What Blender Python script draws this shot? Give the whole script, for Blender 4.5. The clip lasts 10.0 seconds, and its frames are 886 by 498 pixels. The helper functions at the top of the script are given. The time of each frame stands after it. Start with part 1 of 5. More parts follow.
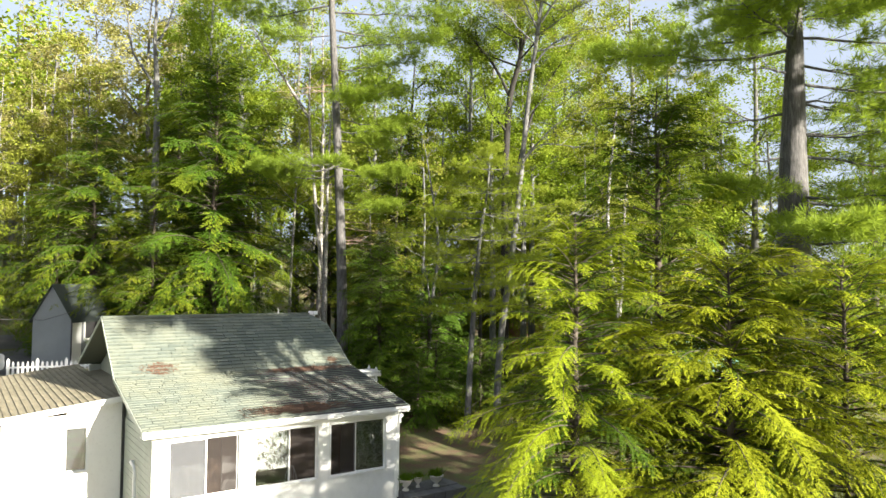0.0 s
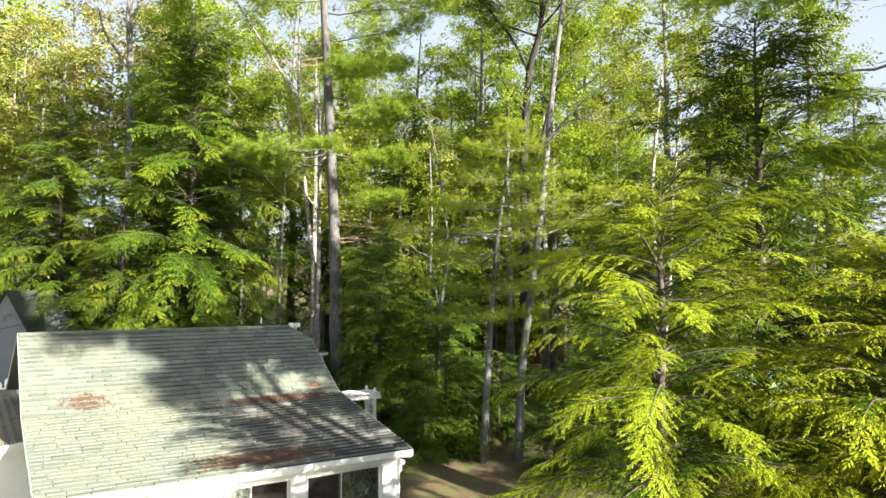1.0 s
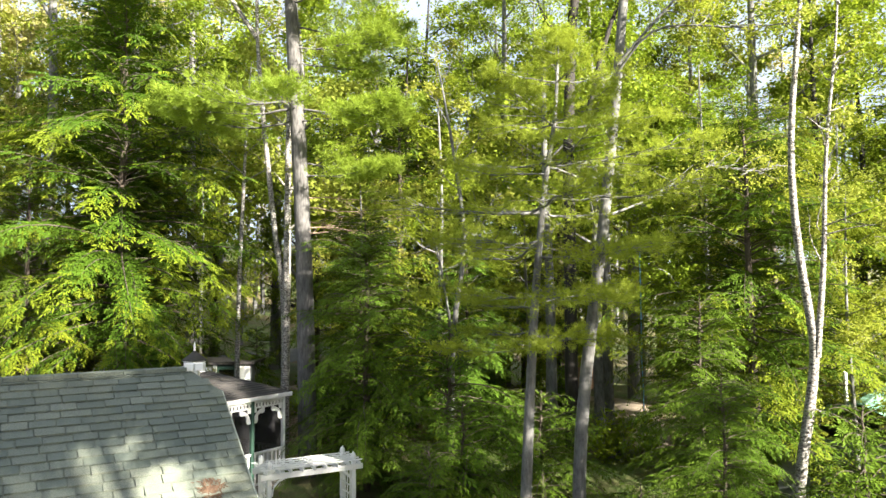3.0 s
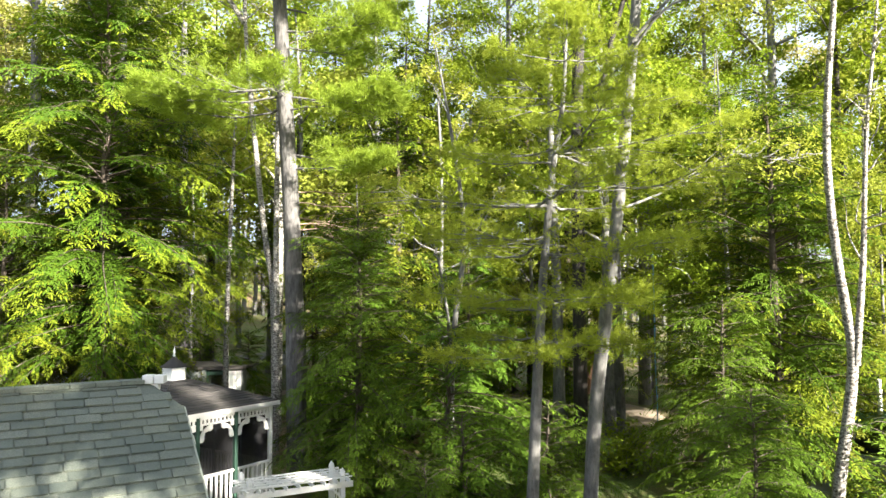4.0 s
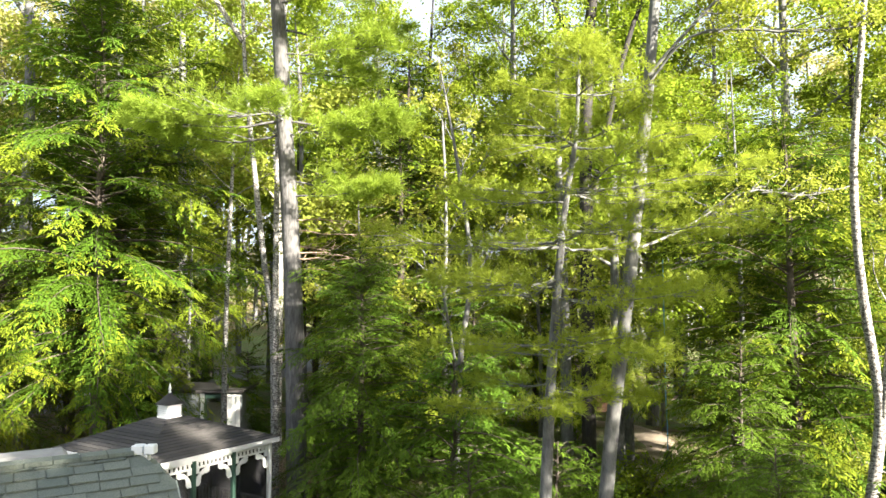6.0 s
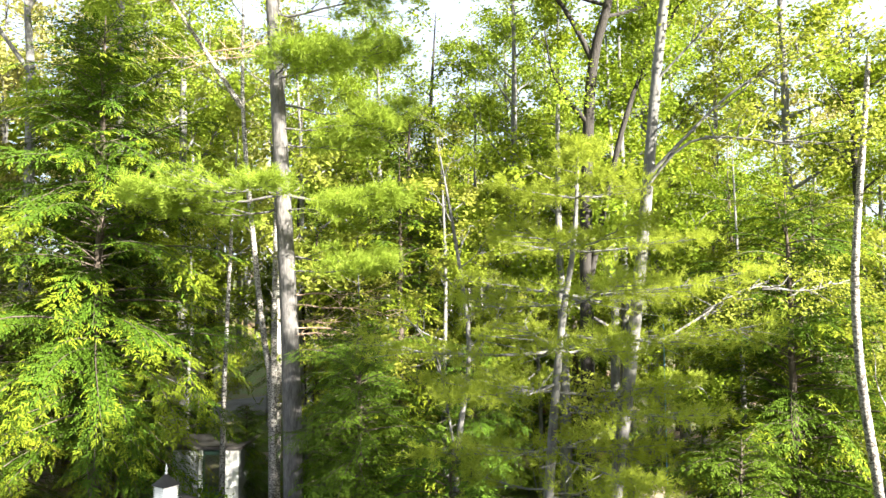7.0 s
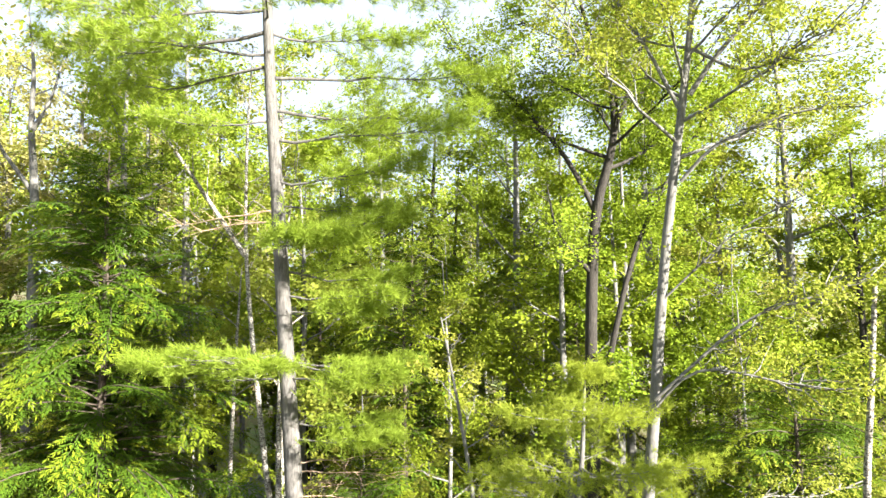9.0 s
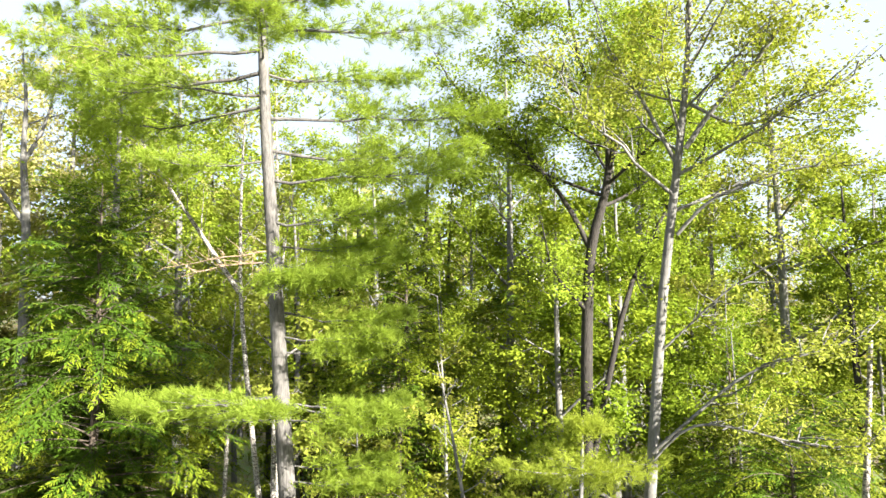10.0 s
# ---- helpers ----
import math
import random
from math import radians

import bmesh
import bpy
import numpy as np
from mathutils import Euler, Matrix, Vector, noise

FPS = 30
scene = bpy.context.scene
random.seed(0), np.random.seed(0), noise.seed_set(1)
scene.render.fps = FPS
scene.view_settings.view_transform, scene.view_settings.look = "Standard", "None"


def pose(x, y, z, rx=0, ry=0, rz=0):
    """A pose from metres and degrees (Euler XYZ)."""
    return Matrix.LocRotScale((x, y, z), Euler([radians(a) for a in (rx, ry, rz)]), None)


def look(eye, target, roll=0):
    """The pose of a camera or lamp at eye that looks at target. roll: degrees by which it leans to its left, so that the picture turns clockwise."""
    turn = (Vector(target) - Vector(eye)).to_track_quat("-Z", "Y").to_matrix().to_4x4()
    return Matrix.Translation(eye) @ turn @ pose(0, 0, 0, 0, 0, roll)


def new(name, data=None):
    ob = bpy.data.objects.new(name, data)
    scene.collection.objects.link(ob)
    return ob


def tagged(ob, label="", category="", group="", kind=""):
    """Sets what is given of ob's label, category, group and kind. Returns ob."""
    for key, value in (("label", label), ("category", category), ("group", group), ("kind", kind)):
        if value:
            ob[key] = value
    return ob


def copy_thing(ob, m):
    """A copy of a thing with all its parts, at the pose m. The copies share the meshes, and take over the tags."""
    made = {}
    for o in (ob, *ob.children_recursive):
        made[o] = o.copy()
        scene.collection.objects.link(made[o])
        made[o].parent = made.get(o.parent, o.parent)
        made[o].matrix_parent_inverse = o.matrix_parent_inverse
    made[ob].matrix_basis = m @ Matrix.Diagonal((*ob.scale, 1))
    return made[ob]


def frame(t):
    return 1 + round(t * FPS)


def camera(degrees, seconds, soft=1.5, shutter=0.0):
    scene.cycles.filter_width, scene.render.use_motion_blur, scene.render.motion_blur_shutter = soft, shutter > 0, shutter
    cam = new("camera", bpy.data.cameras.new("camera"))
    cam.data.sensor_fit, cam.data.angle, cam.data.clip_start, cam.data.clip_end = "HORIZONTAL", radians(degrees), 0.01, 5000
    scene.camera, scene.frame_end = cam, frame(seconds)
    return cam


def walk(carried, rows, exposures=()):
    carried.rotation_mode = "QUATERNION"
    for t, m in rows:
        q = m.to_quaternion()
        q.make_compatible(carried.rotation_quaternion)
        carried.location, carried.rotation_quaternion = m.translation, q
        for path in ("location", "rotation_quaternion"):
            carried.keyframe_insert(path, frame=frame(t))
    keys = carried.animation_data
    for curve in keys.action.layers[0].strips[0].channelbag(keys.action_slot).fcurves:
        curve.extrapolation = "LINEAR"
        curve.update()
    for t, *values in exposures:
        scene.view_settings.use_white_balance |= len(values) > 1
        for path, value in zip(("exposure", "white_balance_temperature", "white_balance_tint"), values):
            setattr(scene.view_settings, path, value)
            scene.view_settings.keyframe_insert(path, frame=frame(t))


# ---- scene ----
cam = camera(64.0, 10.0, soft=1.5)
ROWS = [
    (0.0, 0.171, 0.753, 5.738, -34.29, 3.18, 0.30),
    (0.5, 1.307, 2.554, 5.800, -34.04, 3.24, 0.13),
    (1.0, 2.639, 4.542, 5.815, -33.67, 3.42, -0.02),
    (1.5, 3.930, 6.508, 5.837, -33.36, 3.51, -0.20),
    (2.0, 5.293, 8.505, 5.865, -32.98, 3.62, -0.34),
    (2.5, 6.492, 10.278, 5.923, -32.59, 3.80, -0.46),
    (4.0, 8.198, 12.488, 5.964, -31.81, 3.93, -0.58),
    (4.5, 8.386, 12.859, 6.022, -31.69, 3.91, -0.65),
    (5.0, 8.445, 13.057, 6.058, -31.66, 3.87, -0.67),
    (5.2, 8.455, 13.086, 6.070, -31.65, 3.84, -0.66),
    (6.3, 8.400, 12.960, 7.310, -31.80, 3.60, -0.45),
    (6.5, 8.410, 12.940, 7.633, -31.79, 3.75, -0.40),
    (7.0, 8.494, 12.936, 8.562, -31.52, 4.08, -0.42),
    (7.5, 8.504, 12.935, 9.485, -31.39, 4.46, -0.51),
    (8.0, 8.490, 12.879, 10.463, -31.39, 4.80, -0.62),
    (8.5, 8.444, 12.791, 11.422, -31.38, 5.14, -0.84),
    (9.0, 8.351, 12.739, 12.195, -31.39, 5.50, -0.95),
    (9.5, 8.262, 12.718, 12.696, -31.38, 5.67, -1.08),
    (10.0, 8.236, 12.726, 12.976, -32.09, 6.18, -1.10),
]
walk(cam, [(t, pose(x, y, z, 90 + p, 0, yaw) @ pose(0, 0, 0, 0, 0, r)) for t, x, y, z, yaw, p, r in ROWS],
     exposures=[(0.0, 2.33), (1.5, 2.64), (2.5, 2.77), (5.2, 3.08), (7.5, 3.12), (8.5, 3.02), (10.0, 2.78)])

# ---- light ----
TO_SUN = Vector((0.235, -0.90, 0.35)).normalized()
world = bpy.data.worlds.new("sky_world")
scene.world = world
world.use_nodes = True
wn = world.node_tree.nodes
sky = wn.new("ShaderNodeTexSky")
sky.sky_type, sky.sun_disc = "NISHITA", False
sky.sun_elevation = math.asin(TO_SUN.z)
sky.sun_rotation = math.atan2(TO_SUN.x, TO_SUN.y)
sky.air_density, sky.dust_density = 1.0, 2.0
wn["Background"].inputs["Strength"].default_value = 0.048
haze = wn.new("ShaderNodeMixRGB")
haze.inputs["Fac"].default_value = 0.7
haze.inputs["Color2"].default_value = (3.5, 3.8, 4.4, 1)
world.node_tree.links.new(sky.outputs["Color"], haze.inputs["Color1"])
world.node_tree.links.new(haze.outputs["Color"], wn["Background"].inputs["Color"])
sun_data = bpy.data.lights.new("sun", "SUN")
sun_data.energy, sun_data.angle, sun_data.color = 5.0, radians(0.6), (1.0, 0.92, 0.77)
sun_ob = new("sun", sun_data)
sun_ob.matrix_world = look(TO_SUN * 60, (0, 0, 0))


# ---- materials ----
class Nodes:
    """A short way to wire a node material."""

    def __init__(self, name):
        self.mat = bpy.data.materials.new(name)
        self.mat.use_nodes = True
        self.tree = self.mat.node_tree
        self.bsdf = self.tree.nodes["Principled BSDF"]
        self.out = self.tree.nodes["Material Output"]

    def add(self, kind, **values):
        node = self.tree.nodes.new(kind)
        for key, value in values.items():
            node.inputs[key.replace("_", " ")].default_value = value
        return node

    def link(self, a, b):
        self.tree.links.new(a, b)

    def coords(self, scale=(1, 1, 1), kind="Object"):
        co = self.tree.nodes.new("ShaderNodeTexCoord")
        mp = self.add("ShaderNodeMapping", Scale=scale)
        self.link(co.outputs[kind], mp.inputs["Vector"])
        return mp.outputs["Vector"]

    def noise(self, vec, scale, detail=4.0, rough=0.6):
        n = self.add("ShaderNodeTexNoise", Scale=scale, Detail=detail, Roughness=rough)
        self.link(vec, n.inputs["Vector"])
        return n.outputs["Fac"]

    def ramp(self, fac, stops):
        r = self.tree.nodes.new("ShaderNodeValToRGB")
        els = r.color_ramp.elements
        while len(els) < len(stops):
            els.new(0.5)
        for e, (p, c) in zip(els, stops):
            e.position, e.color = p, (*c, 1)
        self.link(fac, r.inputs["Fac"])
        return r.outputs["Color"]

    def mix(self, fac, a, b, blend="MIX"):
        m = self.tree.nodes.new("ShaderNodeMix")
        m.data_type, m.blend_type = "RGBA", blend
        ins = [s for s in m.inputs if s.enabled]
        for sock, value in zip(ins, (fac, a, b)):
            if isinstance(value, (int, float)):
                sock.default_value = value
            elif isinstance(value, tuple):
                sock.default_value = (*value, 1)
            else:
                self.link(value, sock)
        return [s for s in m.outputs if s.enabled][0]

    def bump(self, height, strength=0.3, distance=0.02):
        b = self.add("ShaderNodeBump", Strength=strength, Distance=distance)
        self.link(height, b.inputs["Height"])
        self.link(b.outputs["Normal"], self.bsdf.inputs["Normal"])

    def colour(self, c):
        if isinstance(c, tuple):
            self.bsdf.inputs["Base Color"].default_value = (*c, 1)
        else:
            self.link(c, self.bsdf.inputs["Base Color"])
        return self

    def rough(self, r, metal=0.0):
        self.bsdf.inputs["Roughness"].default_value = r
        self.bsdf.inputs["Metallic"].default_value = metal
        return self


def leaf_material(name, dark, mid, light, translucent=0.4, vary=1.0):
    n = Nodes(name)
    geo = n.tree.nodes.new("ShaderNodeNewGeometry")
    info = n.tree.nodes.new("ShaderNodeObjectInfo")
    col = n.ramp(geo.outputs["Random Per Island"], [(0.0, tuple(m + 0.6 * vary * (d - m) for m, d in zip(mid, dark))), (0.55, mid), (1.0, tuple(m + 0.7 * vary * (d - m) for m, d in zip(mid, light)))])
    clump = n.noise(n.coords(), 0.7, 2.0)
    col = n.mix(n.ramp(clump, [(0.3, (0, 0, 0)), (0.7, (0.55, 0.55, 0.55))]), col, tuple(v * 0.62 for v in mid))
    hs = n.add("ShaderNodeHueSaturation")
    mr = n.add("ShaderNodeMapRange", To_Min=0.488, To_Max=0.506)
    n.link(info.outputs["Random"], mr.inputs["Value"])
    n.link(mr.outputs["Result"], hs.inputs["Hue"])
    n.link(col, hs.inputs["Color"])
    n.link(hs.outputs["Color"], n.bsdf.inputs["Base Color"])
    n.rough(0.6)
    n.bsdf.inputs["Specular IOR Level"].default_value = 0.06
    tr = n.tree.nodes.new("ShaderNodeBsdfTranslucent")
    warm = n.mix(0.5, hs.outputs["Color"], (1.0, 0.95, 0.25), "MULTIPLY")
    n.link(warm, tr.inputs["Color"])
    ms = n.add("ShaderNodeMixShader", Fac=translucent)
    n.link(n.bsdf.outputs["BSDF"], ms.inputs[1])
    n.link(tr.outputs["BSDF"], ms.inputs[2])
    n.link(ms.outputs["Shader"], n.out.inputs["Surface"])
    return n.mat


# colours hold inner shade and sunlit tips as well as old and new growth
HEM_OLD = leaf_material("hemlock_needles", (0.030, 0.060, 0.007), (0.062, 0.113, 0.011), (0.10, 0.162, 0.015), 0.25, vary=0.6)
# duller copy of the outer shoots: the shade on the low hemlocks is in its colour
HEM_SHADE = leaf_material("hemlock_shaded_green", (0.055, 0.115, 0.014), (0.095, 0.172, 0.019), (0.145, 0.225, 0.024), 0.3, vary=0.6)
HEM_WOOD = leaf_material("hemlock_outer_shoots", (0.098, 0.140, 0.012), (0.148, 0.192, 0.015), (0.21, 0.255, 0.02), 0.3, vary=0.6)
HEM_NEW = leaf_material("hemlock_lit_new_growth", (0.165, 0.22, 0.013), (0.25, 0.31, 0.018), (0.33, 0.375, 0.022), 0.3, vary=0.6)
PINE_NEEDLE = leaf_material("white_pine_needles", (0.20, 0.29, 0.040), (0.29, 0.385, 0.056), (0.36, 0.445, 0.075), 0.6)
MAPLE_LEAF = leaf_material("maple_leaves", (0.12, 0.19, 0.018), (0.195, 0.275, 0.026), (0.275, 0.35, 0.035), 0.45)
SPRING_LEAF = leaf_material("young_spring_leaves", (0.185, 0.23, 0.038), (0.268, 0.312, 0.052), (0.345, 0.375, 0.075), 0.5)
# pale spring leaves, lightened further so the colour carries the distance haze
PALE_LEAF = leaf_material("pale_hazed_leaves", (0.25, 0.25, 0.085), (0.36, 0.35, 0.125), (0.46, 0.43, 0.17), 0.45)
OAK_LEAF = leaf_material("oak_leaves", (0.13, 0.20, 0.022), (0.205, 0.285, 0.030), (0.28, 0.35, 0.040), 0.45)
SHRUB_LEAF = leaf_material("shrub_leaves", (0.05, 0.11, 0.010), (0.10, 0.18, 0.014), (0.17, 0.25, 0.018), 0.45)


def bark_material(name, base, dark, light, stretch=(14, 14, 2.2), bump=0.6):
    n = Nodes(name)
    vec = n.coords(stretch)
    f = n.noise(vec, 1.6, 6.0, 0.7)
    c = n.ramp(f, [(0.28, dark), (0.5, base), (0.72, light)])
    lichen = n.noise(n.coords((2.2, 2.2, 1.1)), 1.5, 4.0)
    c = n.mix(n.ramp(lichen, [(0.52, (0, 0, 0)), (0.66, (0.6, 0.6, 0.6))]), c, light)
    n.colour(c).rough(0.9)
    n.bump(f, bump, 0.04)
    return n.mat


PINE_BARK = bark_material("pine_bark", (0.080, 0.077, 0.077), (0.026, 0.024, 0.025), (0.150, 0.146, 0.147))
GREY_BARK = bark_material("grey_bark", (0.114, 0.113, 0.112), (0.042, 0.040, 0.039), (0.188, 0.187, 0.184), (7, 7, 2.5), 0.35)
HEM_BARK = bark_material("hemlock_bark", (0.055, 0.042, 0.033), (0.022, 0.017, 0.014), (0.10, 0.085, 0.07), (9, 9, 4), 0.4)
DARK_BARK = bark_material("dark_oak_bark", (0.020, 0.017, 0.016), (0.009, 0.008, 0.007), (0.045, 0.041, 0.038))
DEAD_TWIG = bark_material("dead_twig_bark", (0.27, 0.19, 0.135), (0.12, 0.08, 0.055), (0.38, 0.30, 0.23), (9, 9, 9), 0.2)


def birch_material():
    n = Nodes("white_birch_bark")
    band = n.noise(n.coords((11, 11, 20)), 1.3, 5.0, 0.8)
    patch = n.noise(n.coords((5, 5, 3)), 1.2, 4.0)
    c = n.ramp(band, [(0.455, (0.036, 0.029, 0.025)), (0.50, (0.20, 0.19, 0.18)), (0.60, (0.34, 0.33, 0.315))])
    c = n.mix(n.ramp(patch, [(0.60, (0, 0, 0)), (0.70, (0.7, 0.7, 0.7))]), c, (0.14, 0.10, 0.075))
    n.colour(c).rough(0.7)
    n.bump(band, 0.25, 0.02)
    return n.mat


BIRCH_BARK = birch_material()


def painted(name, base, worn, rough=0.55, scale=3.0):
    n = Nodes(name)
    v = n.coords()
    big = n.noise(v, scale, 5.0, 0.65)
    fine = n.noise(v, scale * 14, 3.0)
    c = n.mix(n.ramp(big, [(0.45, (0, 0, 0)), (0.75, (0.75, 0.75, 0.75))]), base, worn)
    c = n.mix(n.ramp(fine, [(0.58, (0, 0, 0)), (0.72, (0.3, 0.3, 0.3))]), c, tuple(v * 0.8 for v in worn))
    n.colour(c).rough(rough)
    n.bump(fine, 0.12, 0.004)
    return n.mat


WHITE_PAINT = painted("white_paint", (0.785, 0.79, 0.79), (0.67, 0.675, 0.67))
WHITE_WALL = painted("white_wall_paint", (0.80, 0.79, 0.77), (0.71, 0.70, 0.68), 0.6, 1.2)
GREEN_SIDING = painted("pale_green_siding", (0.33, 0.36, 0.31), (0.26, 0.28, 0.24))
DARK_GREEN = painted("dark_green_paint", (0.025, 0.07, 0.05), (0.05, 0.09, 0.07))
GREY_WALL = painted("grey_white_siding", (0.19, 0.21, 0.225), (0.16, 0.175, 0.185), 0.6, 1.0)
BLACK_TRIM = painted("black_trim", (0.035, 0.035, 0.038), (0.07, 0.07, 0.07))
SLATE_BLIND = painted("slate_grey_blind", (0.040, 0.046, 0.056), (0.03, 0.034, 0.04), 0.5)
GREEN_METAL = painted("green_metal_roofing", (0.16, 0.32, 0.25), (0.24, 0.38, 0.31), 0.4)
WEATHERED_WOOD = painted("weathered_wood", (0.32, 0.29, 0.25), (0.20, 0.17, 0.14), 0.8)
BROWN_WOOD = painted("brown_wood", (0.17, 0.09, 0.055), (0.10, 0.055, 0.035), 0.7)
INTERIOR = painted("interior_panelling", (0.22, 0.15, 0.10), (0.15, 0.10, 0.07), 0.7)
STONE = painted("grey_stone", (0.10, 0.10, 0.105), (0.06, 0.058, 0.058), 0.85, 4.0)
POT = painted("pale_stone_pot", (0.55, 0.53, 0.49), (0.38, 0.36, 0.33), 0.8, 6.0)
RUBBER = painted("black_rubber", (0.022, 0.022, 0.024), (0.05, 0.05, 0.05), 0.7)
ROLL_ROOF = painted("pale_grey_roll_roofing", (0.34, 0.33, 0.31), (0.22, 0.21, 0.19), 0.9, 2.0)
BLUE_ROPE = painted("blue_rope", (0.12, 0.32, 0.60), (0.20, 0.38, 0.58), 0.8)
CAR_PAINT = painted("silver_white_car_paint", (0.62, 0.63, 0.65), (0.55, 0.56, 0.58), 0.25)
RED_PAINT = painted("red_paint", (0.50, 0.05, 0.04), (0.35, 0.04, 0.03))


def shingle_material(name, a, b, c3, stain):
    n = Nodes(name)
    info = n.tree.nodes.new("ShaderNodeObjectInfo")
    geo = n.tree.nodes.new("ShaderNodeNewGeometry")
    both = n.add("ShaderNodeMath")
    both.operation = "ADD"
    n.link(info.outputs["Random"], both.inputs[0])
    n.link(geo.outputs["Random Per Island"], both.inputs[1])
    fr = n.tree.nodes.new("ShaderNodeMath")
    fr.operation = "FRACT"
    n.link(both.outputs[0], fr.inputs[0])
    c = n.ramp(fr.outputs[0], [(0.0, a), (0.5, b), (1.0, c3)])
    co = n.tree.nodes.new("ShaderNodeNewGeometry").outputs["Position"]
    big = n.noise(co, 0.8, 5.0, 0.65)
    c = n.mix(n.ramp(big, [(0.45, (0, 0, 0)), (0.68, (0.6, 0.6, 0.6))]), c, stain)
    grit = n.noise(co, 55.0, 3.0, 0.7)
    c = n.mix(n.ramp(grit, [(0.35, (0.55, 0.55, 0.55)), (0.6, (0, 0, 0))]), c, tuple(v * 0.55 for v in b))
    n.colour(c).rough(0.92)
    n.bump(grit, 0.5, 0.004)
    return n.mat


ROOF_SHINGLE = shingle_material("weathered_green_grey_shingle", (0.092, 0.114, 0.100), (0.130, 0.152, 0.130), (0.168, 0.188, 0.156), (0.20, 0.205, 0.145))
TAN_SHINGLE = shingle_material("tan_shingle", (0.16, 0.14, 0.095), (0.205, 0.18, 0.122), (0.255, 0.225, 0.155), (0.15, 0.14, 0.085))
DARKER_SHINGLE = shingle_material("darker_grey_shingle", (0.042, 0.042, 0.046), (0.062, 0.060, 0.064), (0.088, 0.084, 0.084), (0.075, 0.058, 0.05))
SHED_SHINGLE = shingle_material("dark_green_grey_shingle", (0.028, 0.038, 0.036), (0.04, 0.052, 0.048), (0.055, 0.068, 0.062), (0.05, 0.065, 0.04))
DARK_SHINGLE = shingle_material("dark_grey_shingle", (0.038, 0.036, 0.037), (0.055, 0.052, 0.053), (0.075, 0.070, 0.070), (0.075, 0.066, 0.06))


def glass_material(name, tint=(0.9, 0.94, 0.94), clear=0.9):
    n = Nodes(name)
    lw = n.add("ShaderNodeFresnel", IOR=1.6)
    gl = n.add("ShaderNodeBsdfGlossy", Roughness=0.015)
    tp = n.tree.nodes.new("ShaderNodeBsdfTransparent")
    tp.inputs["Color"].default_value = (*(v * clear for v in tint), 1)
    ms = n.tree.nodes.new("ShaderNodeMixShader")
    ad = n.add("ShaderNodeMath")
    ad.inputs[1].default_value = 0.22
    n.link(lw.outputs["Fac"], ad.inputs[0])
    n.link(ad.outputs[0], ms.inputs["Fac"])
    n.link(tp.outputs["BSDF"], ms.inputs[1])
    n.link(gl.outputs["BSDF"], ms.inputs[2])
    n.link(ms.outputs["Shader"], n.out.inputs["Surface"])
    return n.mat


GLASS = glass_material("window_glass")
SCREEN = glass_material("insect_screen", (0.30, 0.30, 0.32), 0.45)


def screen_material(name, colour, see):
    n = Nodes(name)
    n.colour(colour).rough(0.85)
    tp = n.tree.nodes.new("ShaderNodeBsdfTransparent")
    ms = n.add("ShaderNodeMixShader", Fac=see)
    n.link(n.bsdf.outputs["BSDF"], ms.inputs[1])
    n.link(tp.outputs["BSDF"], ms.inputs[2])
    n.link(ms.outputs["Shader"], n.out.inputs["Surface"])
    return n.mat


GREY_SCREEN = screen_material("grey_mesh_screen", (0.095, 0.10, 0.112), 0.5)
PORCH_SCREEN = screen_material("brown_black_mesh_screen", (0.035, 0.028, 0.026), 0.6)
DARK_SCREEN = screen_material("dark_mesh_screen", (0.010, 0.010, 0.013), 0.35)


def glint_material():
    """White speckles painting the panes' reflections: opaque blots on a see-through ground."""
    n = Nodes("white_painted_glints")
    n.colour((0.78, 0.77, 0.75)).rough(0.9)
    f = n.noise(n.coords((1.0, 1.0, 0.8)), 16.0, 4.0, 0.7)
    big = n.noise(n.coords(), 2.6, 3.0)
    both = n.mix(0.25, f, big)
    tp = n.tree.nodes.new("ShaderNodeBsdfTransparent")
    ms = n.tree.nodes.new("ShaderNodeMixShader")
    n.link(n.ramp(both, [(0.42, (0.85, 0.85, 0.85)), (0.52, (0.04, 0.04, 0.04))]), ms.inputs["Fac"])
    n.link(n.bsdf.outputs["BSDF"], ms.inputs[1])
    n.link(tp.outputs["BSDF"], ms.inputs[2])
    n.link(ms.outputs["Shader"], n.out.inputs["Surface"])
    return n.mat


GLINTS = glint_material()
LITTER = leaf_material("fallen_pine_needles", (0.065, 0.040, 0.028), (0.125, 0.080, 0.056), (0.21, 0.145, 0.10), 0.05)


def ground_material():
    n = Nodes("forest_floor")
    pos = n.tree.nodes.new("ShaderNodeNewGeometry").outputs["Position"]
    big = n.noise(pos, 0.16, 5.0, 0.6)
    mid = n.noise(pos, 1.6, 5.0, 0.65)
    fine = n.noise(pos, 22.0, 4.0, 0.7)
    litter = n.ramp(fine, [(0.3, (0.05, 0.028, 0.016)), (0.5, (0.11, 0.065, 0.04)), (0.72, (0.20, 0.13, 0.08))])
    grass = n.ramp(fine, [(0.3, (0.045, 0.085, 0.018)), (0.55, (0.10, 0.16, 0.03)), (0.75, (0.17, 0.22, 0.05))])
    f = n.mix(0.5, n.ramp(big, [(0.42, (0, 0, 0)), (0.58, (1, 1, 1))]), n.ramp(mid, [(0.42, (0, 0, 0)), (0.6, (1, 1, 1))]))
    n.colour(n.mix(f, litter, grass)).rough(0.95)
    n.bump(fine, 0.7, 0.05)
    return n.mat


